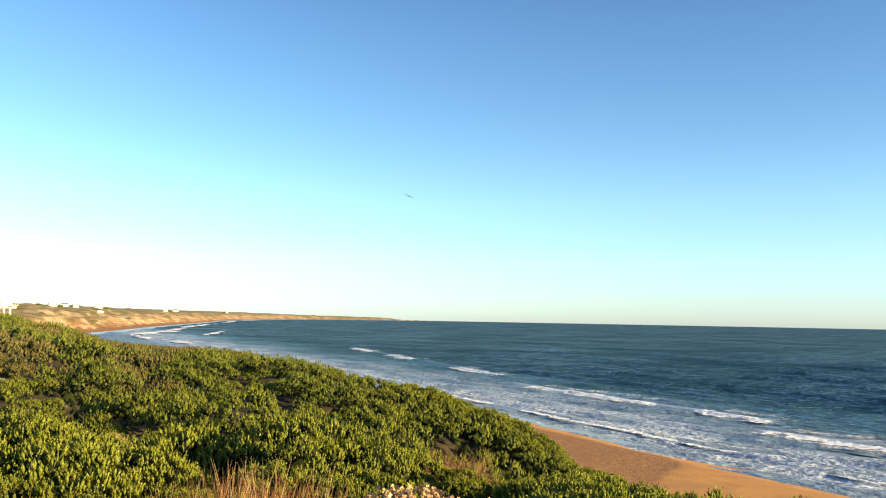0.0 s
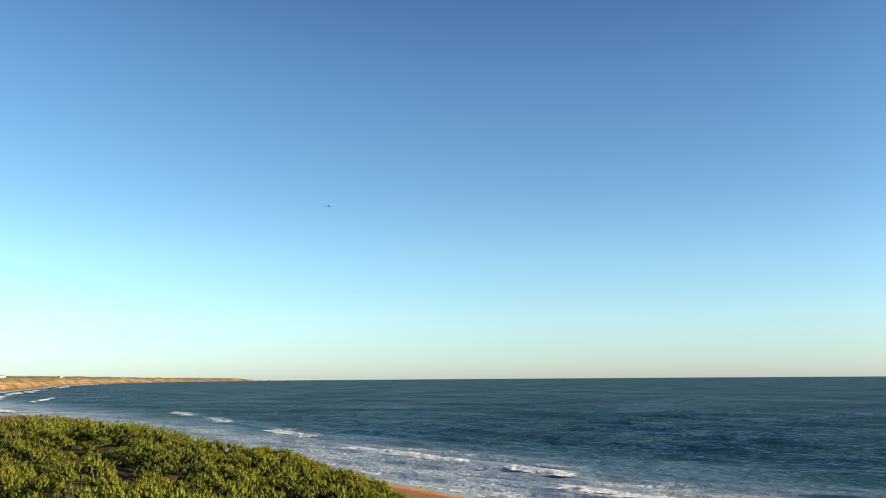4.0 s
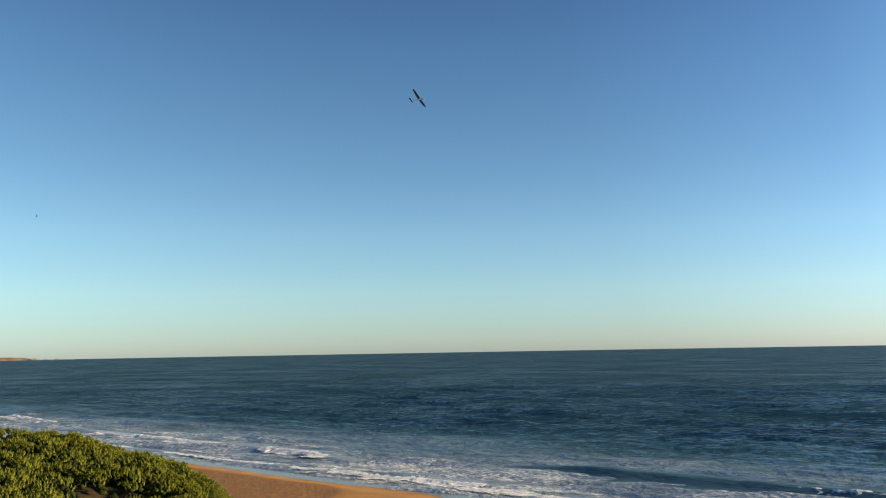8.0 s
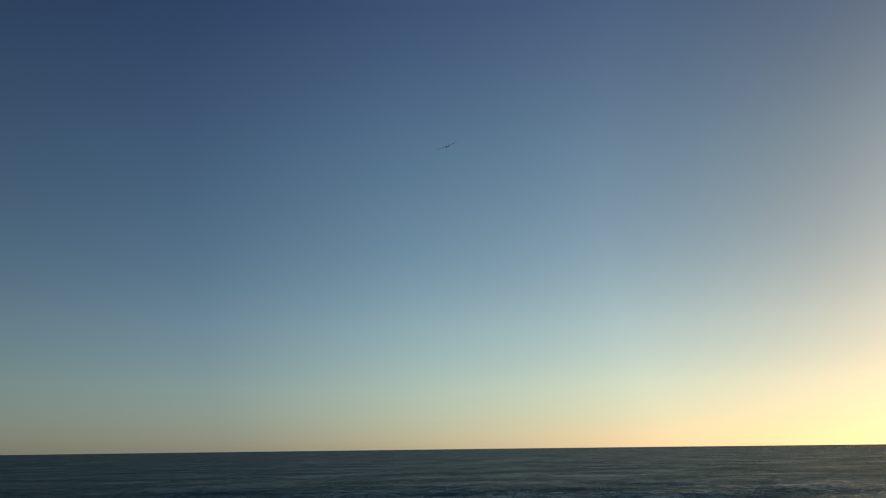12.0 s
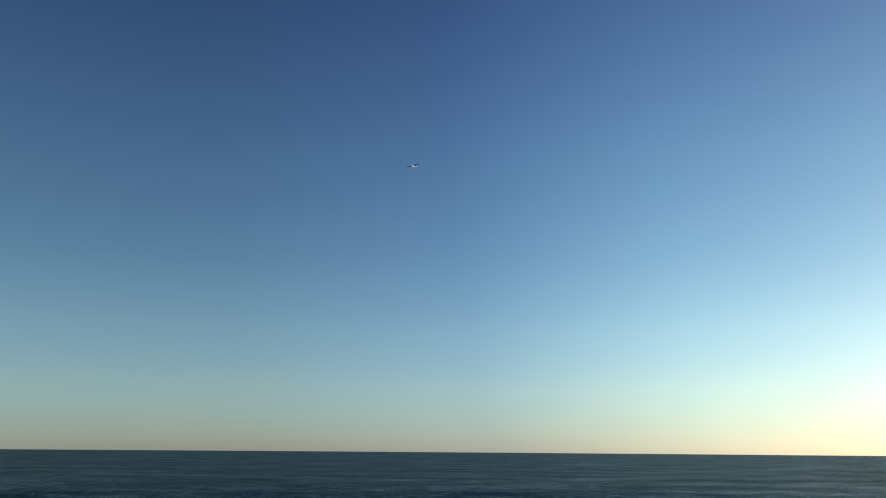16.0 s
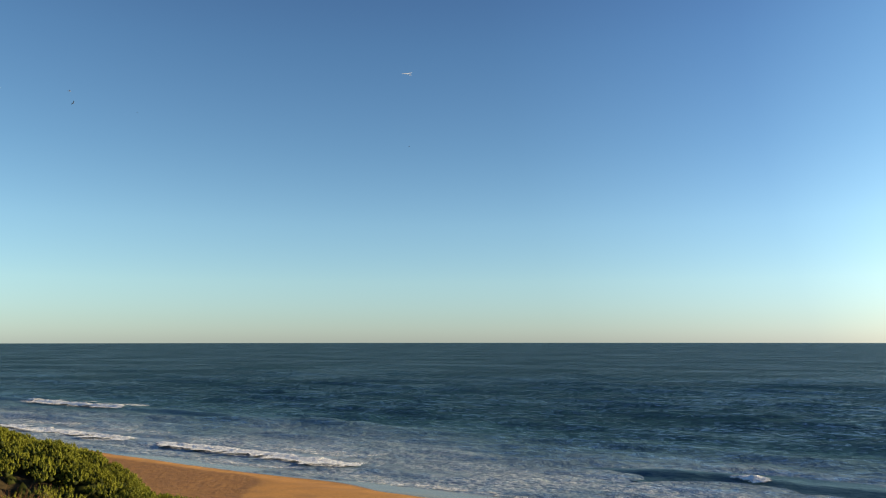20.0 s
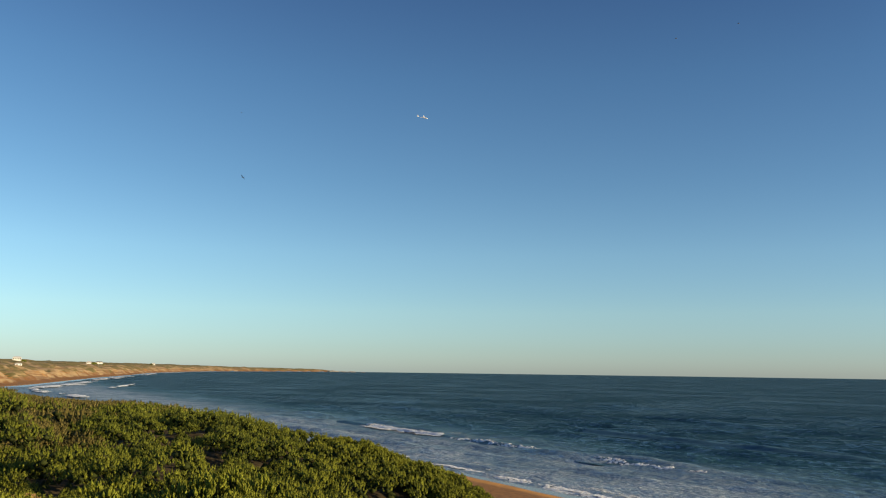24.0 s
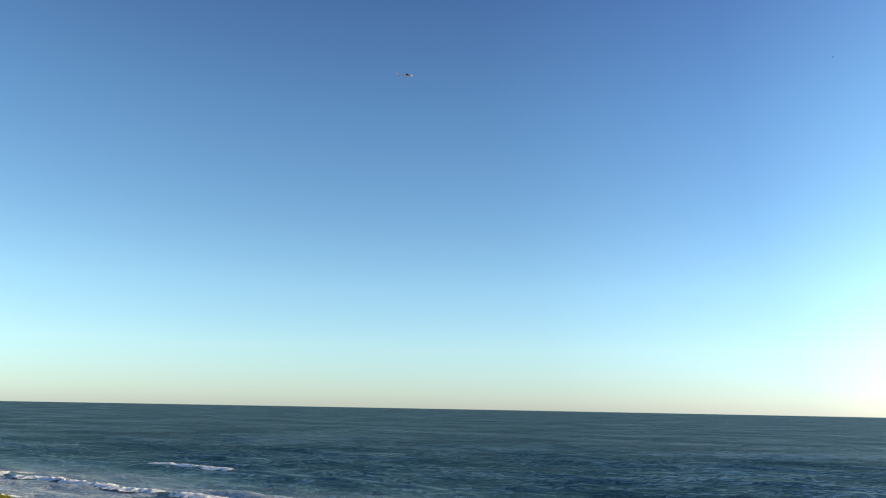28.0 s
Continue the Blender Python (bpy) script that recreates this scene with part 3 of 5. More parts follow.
def plumes(p, way, out, tall, wide, per, size, rng, ball):
    """Upright leafy plumes from p along way: pointed leaves in a spiral round each, and the packed inside as thin spindles."""
    n = len(p)
    way = unit(way)
    side = unit(np.cross(way, rng.normal(size=(n, 3))))
    other = np.cross(way, side)
    u = (np.arange(per) + 0.5) / per
    a = 2.4 * np.arange(per)[None, :] + rng.uniform(0, 6.28, (n, 1))
    radial = side[:, None] * np.cos(a)[..., None] + other[:, None] * np.sin(a)[..., None]
    swell = np.sin(np.pi * np.clip(0.22 + 0.78 * u, 0, 1)) ** 0.6
    base = p[:, None] + way[:, None] * (tall[:, None] * (0.15 + 0.8 * u)[None])[..., None] + radial * (wide[:, None] * 0.7 * swell[None])[..., None]
    tip_way = unit(way[:, None] * (0.9 + 0.5 * u)[None, :, None] + radial * 0.55 + rng.normal(size=(n, per, 3)) * 0.16)
    s = size * rng.uniform(0.75, 1.3, (n, per, 1))
    cross = unit(np.cross(tip_way, radial + 0.01)) * s * 0.21
    mid = base + tip_way * s * 0.5 + radial * s * 0.06
    tip = base + tip_way * s
    turned = np.sum(np.cross(mid + cross - base, tip - base) * radial, -1, keepdims=True) < 0
    cross = np.where(turned, -cross, cross)
    leaf = np.stack([base, mid + cross, tip, mid - cross], 2).reshape(-1, 3)
    soft = unit(radial * 0.75 + out[:, None] * 0.6 + way[:, None] * 0.35 * u[None, :, None] + rng.normal(size=(n, per, 3)) * 0.22).reshape(-1, 3)
    corner, face = ball
    core = (corner[None, :, 0:1] * side[:, None] + corner[None, :, 1:2] * other[:, None]) * (0.95 * wide)[:, None, None] \
        + way[:, None] * (0.5 + 0.5 * corner[None, :, 2:3]) * (tall * 0.92)[:, None, None] + p[:, None]
    faces = (face[None] + (np.arange(n) * len(corner))[:, None, None]).reshape(-1, 3)
    return leaf, soft, core.reshape(-1, 3), faces


# a thin eight-sided spindle, narrow at both ends
SPINDLE = (np.array([(0, 0, -1.0)] + [(math.cos(q), math.sin(q), 0.30) for q in (0.4, 1.97, 3.54, 5.11)] + [(0, 0, 1.0)]),
           np.array([(0, 2, 1), (0, 3, 2), (0, 4, 3), (0, 1, 4), (5, 1, 2), (5, 2, 3), (5, 3, 4), (5, 4, 1)]))


# a three-sided spike, for shoots seen from some way off
SPIKE = (np.array([(math.cos(q), math.sin(q), -0.1) for q in (0.4, 2.49, 4.59)] + [(0, 0, 1.0)]), np.array([(3, 0, 1), (3, 1, 2), (3, 2, 0)]))
LUMP = (np.array([(1, 0, 0), (0, 1, 0), (-1, 0, 0), (0, -1, 0), (0, 0, 1), (0, 0, -1)], float),
        np.array([(4, 0, 1), (4, 1, 2), (4, 2, 3), (4, 3, 0), (5, 1, 0), (5, 2, 1), (5, 3, 2), (5, 0, 3)]))


def clumps(rng, count, tall):
    """Rounded clumps over the dome of a bush, down to the ground: x, y, z and radius of each."""
    out = []
    for k in range(count):
        a, q = 2.4 * k + rng.uniform(-0.3, 0.3), 0.97 * math.sqrt((k + 0.5) / count) + rng.uniform(-0.04, 0.04)
        r = rng.uniform(0.75, 1.15) * 1.05 / math.sqrt(count)
        lump = 1.0 + 0.10 * math.sin(3 * a + count) * q
        out.append((q * math.cos(a), q * math.sin(a), max(0.08, tall * lump * (1.0 - 0.80 * q ** 2.6) * rng.uniform(0.86, 1.0) - r), r))
    return np.array(out)


def make_shrub(seed, mat, mass, label, count=46, each=24, per=4, size=0.038, tall=1.1):
    """A bush of rounded clumps, each a crowd of upright leafy plumes, with dark gaps between the clumps."""
    rng = np.random.RandomState(seed)
    lumps = clumps(rng, count, tall)
    v = rng.normal(size=(count, each, 3))
    v[..., 2] = np.abs(v[..., 2]) * 1.1 - 0.40
    v = unit(v)
    r = lumps[:, None, 3:4]
    long = (r[..., 0] * rng.uniform(0.80, 1.25, (count, each))).ravel()
    p = (lumps[:, None, :3] + (v * 0.58 - [0, 0, 0.22]) * r * rng.uniform(0.8, 1.2, (count, each, 1))).reshape(-1, 3)
    way = v.reshape(-1, 3) * 0.40 + np.array([0, 0, 0.95]) + rng.normal(size=p.shape) * 0.08
    leaf, soft, core, faces = plumes(p, way, v.reshape(-1, 3), long, long * rng.uniform(0.10, 0.145, len(p)), per, size, rng, SPINDLE)
    thing = new("shrub")
    quad_mesh("foliage", leaf, mat, thing, normals=soft)
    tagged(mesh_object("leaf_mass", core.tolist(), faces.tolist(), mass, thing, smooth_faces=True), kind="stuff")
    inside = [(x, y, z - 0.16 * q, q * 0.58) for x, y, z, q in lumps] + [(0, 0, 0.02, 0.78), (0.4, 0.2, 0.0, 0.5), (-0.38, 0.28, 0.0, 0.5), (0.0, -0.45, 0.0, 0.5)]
    part("inner_foliage", inner_bush(rng, inside, 0.9), INNER_SHADE, thing, smooth=True)
    part("stem", limbs(rng, 9, 0.7, tall * 0.8), BARK, thing)
    return tagged(thing, label, "shrub", "dune shrubs")


def again(ob, m):
    """A copy of a thing at the pose m, at the size that m gives and not that of the first one."""
    k = ob.scale
    return copy_thing(ob, m @ Matrix.Diagonal((1 / k[0], 1 / k[1], 1 / k[2], 1)))


def place(x, y, scale=1.0, turn=0.0, sink=0.05, tilt=0.0):
    return Matrix.Translation((x, y, land_z(x, y) - sink)) @ pose(0, 0, 0, tilt, 0, turn) @ Matrix.Diagonal((scale, scale, scale * 1.0, 1))


SIGN_AT = polar(29.0, 51.0)


def shrub_grid(spacing, r_lo, r_hi, turn_lo, turn_hi, rng):
    """Jittered places for bushes over the planted land between two distances."""
    k = int(r_hi / spacing) + 2
    gx, gy = np.meshgrid(np.arange(-k, k + 1), np.arange(-k, k + 1))
    x = ((gx + 0.5 * (gy % 2)) * spacing).ravel() + rng.uniform(-0.38, 0.38, gx.size) * spacing
    y = (gy * spacing * 0.87).ravel() + rng.uniform(-0.38, 0.38, gx.size) * spacing
    r, a = np.hypot(x, y), np.degrees(np.arctan2(-x, y))
    ok = (r > r_lo) & (r < r_hi) & (a > turn_lo) & (a < turn_hi)
    x, y = x[ok], y[ok]
    d = inland(x, y)
    edge = 38.5 + 2.2 * waves_noise(x, y, 17, 31)
    sx, sy = SIGN_AT
    track = (np.degrees(np.arctan2(-x, y)) > 25.6) & (np.degrees(np.arctan2(-x, y)) < 31.2) & (np.hypot(x, y) > 43.5) & (np.hypot(x, y) < 55.2)
    clear = (np.hypot(x - sx, y - sy) > 1.6) & ~track
    ok = (d > edge) & clear
    return x[ok], y[ok], d[ok]


def dark_zone(x, y):
    """Where the darker green bushes grow."""
    r, a = np.hypot(x, y), np.degrees(np.arctan2(-x, y))
    return (smooth(r + 8 * waves_noise(x, y, 22, 41), 36, 42) * smooth(a, 3, 7) * (1 - smooth(r, 75, 95)) + 0.30 * (waves_noise(x, y, 12, 42) > 0.25)) > 0.5


def build_plants():
    rng = np.random.RandomState(5)
    pale_words = "yellow-green coastal shrub with upright leafy shoots on the dune"
    dark_words = "dark green coastal shrub with dense leafy shoots on the dune"
    light = [make_shrub(s, LEAF, MASS, pale_words) for s in (1, 2, 3)]
    dark = [make_shrub(s, LEAF_DARK, MASS_DARK, dark_words) for s in (11, 12, 13)]
    fine = dict(count=110, each=38, per=5, size=0.022, tall=1.5)
    light_near = [make_shrub(s, LEAF, MASS, pale_words, **fine) for s in (5, 6, 7, 8)]
    dark_near = [make_shrub(s, LEAF_DARK, MASS_DARK, dark_words, **fine) for s in (15, 16)]
    used = set()
    x, y, d = shrub_grid(1.85, 7.0, 25.0, -70, 35, rng)
    isdark = dark_zone(x, y)
    bare = [(polar(14.0, 12.2), 1.7), (polar(11.0, 12.6), 1.5), (polar(17.0, 12.0), 1.5), (polar(0.6, 10.4), 1.5), (polar(-8.2, 11.0), 0.9), (polar(0.6, 22.0), 1.1), (polar(-1.5, 22.5), 1.1)]
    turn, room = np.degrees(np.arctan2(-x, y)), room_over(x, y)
    mound = 0.66 + 0.42 * smooth(waves_noise(x, y, 12, 77), -0.45, 0.45)
    hollow = 0.66 + 0.37 * smooth(waves_noise(x, y, 7.5, 78), -0.25, 0.25)
    open_r = np.where((turn > 5) & (turn < 21), 14.6, np.where((turn > -5) & (turn < 6), 13.0, np.where(turn > 19, 12.6, 8.8)))
    for i in range(len(x)):
        r = math.hypot(x[i], y[i])
        if r < open_r[i] or any(math.hypot(x[i] - bx, y[i] - by) < q for (bx, by), q in bare):
            continue
        if r < 13.5:
            pool = dark_near if isdark[i] else light_near
        else:
            pool = dark if isdark[i] else light
        proto = pool[rng.randint(len(pool))]
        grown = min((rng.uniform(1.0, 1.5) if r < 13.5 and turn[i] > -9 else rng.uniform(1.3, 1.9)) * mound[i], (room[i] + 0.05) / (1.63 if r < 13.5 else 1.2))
        if grown < 0.38:
            continue
        if turn[i] > -7:
            grown *= hollow[i]
        m = place(x[i], y[i], grown, rng.uniform(0, 360))
        if proto in used:
            again(proto, m)
        else:
            proto.matrix_basis = m
            used.add(proto)
    # low bushes in the hollow before the lookout, dark-leaved to imitate its shade
    for turn in np.arange(17.0, 36.0, 2.2):
        for r in (8.4, 9.5):
            bx, by = polar(turn + rng.uniform(-0.8, 0.8), r + rng.uniform(-0.3, 0.3))
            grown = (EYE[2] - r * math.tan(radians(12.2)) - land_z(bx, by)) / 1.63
            proto, m = dark_near[rng.randint(2)], place(bx, by, max(0.35, grown), rng.uniform(0, 360))
            if proto in used:
                again(proto, m)
            else:
                proto.matrix_basis = m
                used.add(proto)
    # bushes along the seaward crest, seen against the sand and the surf
    x, y, d = shrub_grid(1.75, 34.0, 56.0, -12, 8, rng)
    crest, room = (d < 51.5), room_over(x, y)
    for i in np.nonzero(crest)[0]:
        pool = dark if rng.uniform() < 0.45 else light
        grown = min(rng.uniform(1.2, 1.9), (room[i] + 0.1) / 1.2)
        if grown > 0.4:
            again(pool[rng.randint(len(pool))], place(x[i], y[i], grown, rng.uniform(0, 360)))
    for proto in light + dark + light_near + dark_near:
        if proto not in used:
            proto.matrix_basis = place(*polar(rng.uniform(-20, 20), 6.8), 0.3)

    def scrub(name, label, px, py, radius, tall, count, per, size, mat, seed, knobs=14):
        """Bushes joined into one sheet, each a heap of clumps of leafy plumes. count: plumes to a clump."""
        g = np.random.RandomState(seed)
        n = len(px)
        swell = 0.45 + 1.0 * smooth(waves_noise(px, py, 7.0 * radius, seed), -0.5, 0.5)
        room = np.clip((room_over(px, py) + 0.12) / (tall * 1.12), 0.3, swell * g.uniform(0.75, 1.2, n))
        turn, r = np.degrees(np.arctan2(-px, py)), np.hypot(px, py)
        room = room * np.where((turn > 1) & (r < 52), 0.74 + 0.30 * smooth(waves_noise(px, py, 9.0, seed + 4), -0.22, 0.22), 1.0)
        scale = room[:, None, None]
        a, q = g.uniform(0, 6.28, (n, knobs)), 0.85 * np.sqrt((np.arange(knobs)[None] + g.uniform(0.1, 0.9, (n, knobs))) / knobs)
        r = g.uniform(0.20, 0.30, (n, knobs)) * (14 / knobs) ** 0.5 * radius * scale[..., 0] ** 0.6
        top = tall * (1.0 - 0.6 * q ** 2) * g.uniform(0.78, 1.0, (n, knobs)) * scale[..., 0] - r
        centre = np.stack([q * np.cos(a) * radius * scale[..., 0], q * np.sin(a) * radius * scale[..., 0], np.maximum(top, 0.05)], -1)
        base = np.stack([px, py, height(px, py) - 0.1], -1)
        centre = centre + base[:, None, :]
        v = unit(np.stack([g.normal(size=(n, knobs, count)), g.normal(size=(n, knobs, count)), np.abs(g.normal(size=(n, knobs, count))) - 0.25], -1))
        p = (centre[:, :, None] + (v * 0.60 - [0, 0, 0.22]) * r[..., None, None]).reshape(-1, 3)
        way = v.reshape(-1, 3) * 0.42 + [0, 0, 0.95] + g.normal(size=p.shape) * 0.09
        long = (r[..., None] * g.uniform(0.85, 1.3, (n, knobs, count))).ravel()
        leaf, soft, core, faces = plumes(p, way, v.reshape(-1, 3), long, long * g.uniform(0.13, 0.18, len(p)), per, size, g, SPIKE)
        tagged(quad_mesh(name, leaf, mat, normals=soft), label, "scrub", kind="stuff")
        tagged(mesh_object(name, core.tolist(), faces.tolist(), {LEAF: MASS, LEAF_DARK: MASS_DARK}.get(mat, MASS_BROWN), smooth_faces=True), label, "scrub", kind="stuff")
        ball, face = LUMP

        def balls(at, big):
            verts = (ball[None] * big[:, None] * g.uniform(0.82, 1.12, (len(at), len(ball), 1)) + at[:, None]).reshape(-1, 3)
            lot = mesh_object(name, verts.tolist(), (face[None] + (np.arange(len(at)) * len(ball))[:, None, None]).reshape(-1, 3).tolist(), INNER_SHADE)
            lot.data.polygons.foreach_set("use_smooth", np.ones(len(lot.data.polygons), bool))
            tagged(lot, "inner leaves of dense dune scrub, coloured near-black for shade", "scrub", kind="stuff")

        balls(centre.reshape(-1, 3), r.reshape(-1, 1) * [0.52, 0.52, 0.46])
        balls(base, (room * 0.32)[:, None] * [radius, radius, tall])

    mid_x, mid_y, mid_d = shrub_grid(1.72, 25.0, 64.0, -60, 36, rng)
    mid_r, mid_a = np.hypot(mid_x, mid_y), np.degrees(np.arctan2(-mid_x, mid_y))
    keep = ~((mid_d < 48) & (mid_r > 36) & (mid_r < 56) & (mid_a < 7) & (mid_a > -11))
    mid_x, mid_y = mid_x[keep], mid_y[keep]
    k = dark_zone(mid_x, mid_y)
    dry = (np.degrees(np.arctan2(-mid_x, mid_y)) > 18) & (np.hypot(mid_x, mid_y) > 42) & (waves_noise(mid_x, mid_y, 14, 47) > -0.3)
    scrub("scrub", "brownish half-dry coastal scrub on the dune", mid_x[dry], mid_y[dry], 1.1, 1.2, 12, 2, 0.05, LEAF_BROWN, 58)
    mid_x, mid_y, k = mid_x[~dry], mid_y[~dry], k[~dry]
    scrub("scrub", "yellow-green dense coastal scrub over the dune", mid_x[~k], mid_y[~k], 1.1, 1.45, 14, 2, 0.05, LEAF, 51, 18)
    scrub("scrub", "dark green dense coastal scrub over the dune", mid_x[k], mid_y[k], 1.1, 1.5, 14, 2, 0.05, LEAF_DARK, 52, 18)
    far_x, far_y, _ = shrub_grid(2.7, 64.0, 210.0, -3, 37, rng)
    k = (waves_noise(far_x, far_y, 40, 43) > np.where(np.degrees(np.arctan2(-far_x, far_y)) > 16, 0.45, -0.1))
    brown = ~k & (waves_noise(far_x, far_y, 26, 46) > -0.7) & (np.degrees(np.arctan2(-far_x, far_y)) > 13)
    scrub("scrub", "brownish dry coastal scrub along the dune crest", far_x[brown], far_y[brown], 1.8, 1.2, 7, 1, 0.17, LEAF_BROWN, 57, 11)
    k2 = ~k & ~brown
    scrub("scrub", "olive coastal scrub along the dune crest", far_x[k2], far_y[k2], 1.8, 1.5, 7, 1, 0.17, LEAF, 53, 11)
    scrub("scrub", "dark green coastal scrub along the dune crest", far_x[k], far_y[k], 1.8, 1.6, 7, 1, 0.17, LEAF_DARK, 54, 11)
    hill_x, hill_y, _ = shrub_grid(5.0, 210.0, 430.0, 16, 38, rng)
    k = waves_noise(hill_x, hill_y, 90, 44) > 0.0
    scrub("scrub", "olive scrub on the far dune hill", hill_x[~k], hill_y[~k], 3.4, 1.4, 6, 1, 0.36, LEAF_BROWN, 55, 11)
    scrub("scrub", "dark scrub on the far dune hill", hill_x[k], hill_y[k], 3.4, 2.0, 6, 1, 0.36, LEAF_DARK, 56, 11)


def blades(rng, count, spread, tall, width=0.006, lean=0.35):
    """Bent grass blades, three quads each."""
    out = []
    for _ in range(count):
        a, q = rng.uniform(0, 6.28), spread * math.sqrt(rng.uniform())
        foot = np.array([math.cos(a) * q, math.sin(a) * q, 0.0])
        b = rng.uniform(0, 6.28)
        way = np.array([math.cos(b), math.sin(b), 0]) * rng.uniform(0.05, lean) + np.array([math.cos(a), math.sin(a), 0]) * 0.12
        h = tall * rng.uniform(0.55, 1.1)
        side = np.array([-math.sin(b + 1), math.cos(b + 1), 0]) * width
        prev = foot
        for k in range(3):
            u = (k + 1) / 3
            nxt = foot + np.array([0, 0, h * u]) + way * h * u * u
            w0, w1 = 1 - 0.3 * k, 0.7 - 0.3 * k
            out += [prev - side * w0, prev + side * w0, nxt + side * w1, nxt - side * w1]
            prev = nxt
    return np.array(out)


def build_foreground():
    rng = np.random.RandomState(9)
    tussock = new("grass_tussock")
    tagged(quad_mesh("leaf_blade", blades(rng, 170, 0.34, 0.85, 0.006, 0.28), DRY, tussock), kind="stuff")
    tagged(quad_mesh("seed_stalk", blades(rng, 26, 0.22, 1.1, 0.005, 0.2), PALE, tussock, "pale dry seed stalks"), kind="stuff")
    tagged(tussock, "tussock of tall brown dry grass between the shrubs", "grass", "dry grass tussocks")
    first = True
    for turn, r, s in ((18.6, 12.0, 0.8), (17.2, 12.3, 0.95), (15.8, 11.8, 1.0), (14.6, 12.5, 1.1), (13.4, 12.0, 1.05), (12.2, 12.6, 1.15),
                       (11.0, 12.2, 1.1), (9.8, 12.8, 1.1), (8.9, 12.0, 0.9), (16.6, 10.6, 0.8), (12.8, 10.8, 0.9), (10.4, 10.9, 0.85),
                       (-7.4, 10.8, 0.75), (-9.0, 11.2, 0.7), (-15.0, 13.0, 0.8), (-20.5, 15.0, 0.9), (7.4, 11.6, 0.7),
                       (30.4, 45.0, 0.8), (31.0, 43.0, 0.9), (31.6, 44.5, 0.9), (32.2, 41.5, 0.9), (30.7, 40.0, 0.8), (31.4, 38.5, 0.8), (32.0, 36.5, 0.8), (30.2, 36.0, 0.7),
                       (31.0, 34.0, 0.8), (32.4, 33.0, 0.8), (29.6, 33.0, 0.6), (32.8, 46.0, 1.0), (33.0, 39.0, 0.9), (30.0, 48.0, 0.6),
                       (5.0, 10.6, 0.7), (-5.2, 10.4, 0.6)):
        m = place(*polar(turn - (1.2 if r < 13 else 0), r), s * (1.42 if r < 13 else 1.0), rng.uniform(0, 360))
        if first:
            tussock.matrix_basis, first = m, False
        else:
            again(tussock, m)

    weed = new("weed_clump")
    tagged(quad_mesh("leaf_blade", blades(rng, 60, 0.34, 0.34, 0.008, 0.8), LEAF_DARK, weed), kind="stuff")
    tagged(quad_mesh("dry_stem", blades(rng, 14, 0.28, 0.6, 0.004, 0.5), DRY, weed, "thin brown dry stems"), kind="stuff")
    tagged(weed, "low clump of green weeds with dry stems in the hollow", "weeds", "weeds in the hollow")
    spots = [(turn + rng.uniform(-1.0, 1.0), r + rng.uniform(-0.3, 0.3)) for r in (8.6, 9.4, 10.2, 11.0, 11.7) for turn in range(-3, 34, 3) if (not 4 < turn < 19 or r < 9) and (turn < 16 or r > 10)]
    for k, (turn, r) in enumerate(spots):
        m = place(*polar(turn, r), rng.uniform(0.7, 1.3), rng.uniform(0, 360), 0.02)
        if k:
            again(weed, m)
        else:
            weed.matrix_basis = m

    def pale_bush(turn, r, scale, seed, label):
        g = np.random.RandomState(seed)
        lumps = heap(g, 7, 0.7, 0.26, 0.42, 1.0)
        thing = new("flowering_shrub")
        p, n = dome_points(1500, g, lumps)
        way = n + [0, 0, 0.5] + g.normal(size=p.shape) * 0.25
        quad_mesh("blossom", tufts(p, way, 0.045 * g.uniform(0.6, 1.5, len(p)), 5, g, 1.1, 0.5), PALE, thing, "cream and pink dry blossom")
        part("inner_foliage", inner_bush(g, lumps), INNER_SHADE, thing)
        part("stem", limbs(g, 8, 0.7, 0.8), BARK, thing)
        thing.matrix_basis = place(*polar(turn, r), scale, 40)
        tagged(thing, label, "shrub")

    pale_bush(0.6, 10.3, 1.62, 71, "low shrub with cream and pinkish dry blossom")
    pale_bush(-2.2, 10.0, 1.5, 72, "low shrub with cream and pinkish dry blossom")
    pale_bush(-8.2, 11.0, 1.3, 73, "small pale cream flowering shrub")
    pale_bush(21.7, 24.5, 0.7, 74, "small pinkish flowering shrub among green bushes")
    pale_bush(22.9, 26.0, 0.6, 75, "small pinkish flowering shrub among green bushes")

    g = np.random.RandomState(81)
    for turn, r, s in ((0.4, 22.2, 1.05), (-0.9, 22.5, 1.15), (-2.0, 22.8, 0.95)):
        thing = new("dead_shrub")
        part("stem", limbs(g, 90, 1.0, 1.2, 0.012), RED_TWIG, thing)
        tagged(quad_mesh("brushwood", blades(g, 420, 0.75, 1.15, 0.008, 0.6), RED_TWIG, thing), kind="stuff")
        thing.matrix_basis = place(*polar(turn, r), s, 0)
        tagged(thing, "leafless reddish-brown dead shrub among green bushes", "shrub")


# ---- sign, houses ----
WHITE = plain_material("white_paint", (0.80, 0.79, 0.75), 0.5, 0.3, 0.08)
CREAM = plain_material("cream_stucco", (0.72, 0.64, 0.46), 0.8, 0.2, 0.1, 1.0)
GREY_ROOF = plain_material("grey_roof", (0.22, 0.22, 0.23), 0.5, 0.4, 0.2, 1.0)
PALE_ROOF = plain_material("pale_roof", (0.62, 0.61, 0.58), 0.45, 0.4, 0.15, 1.0)
TIMBER = plain_material("grey_timber", (0.30, 0.27, 0.23), 0.85, 0.2, 0.35, 9.0)
STONE = plain_material("sea_rock_stone", (0.36, 0.32, 0.28), 0.85, 0.2, 0.5, 0.08)
GLASS = plain_material("dark_window", (0.03, 0.035, 0.04), 0.08, 0.5, 0.1)
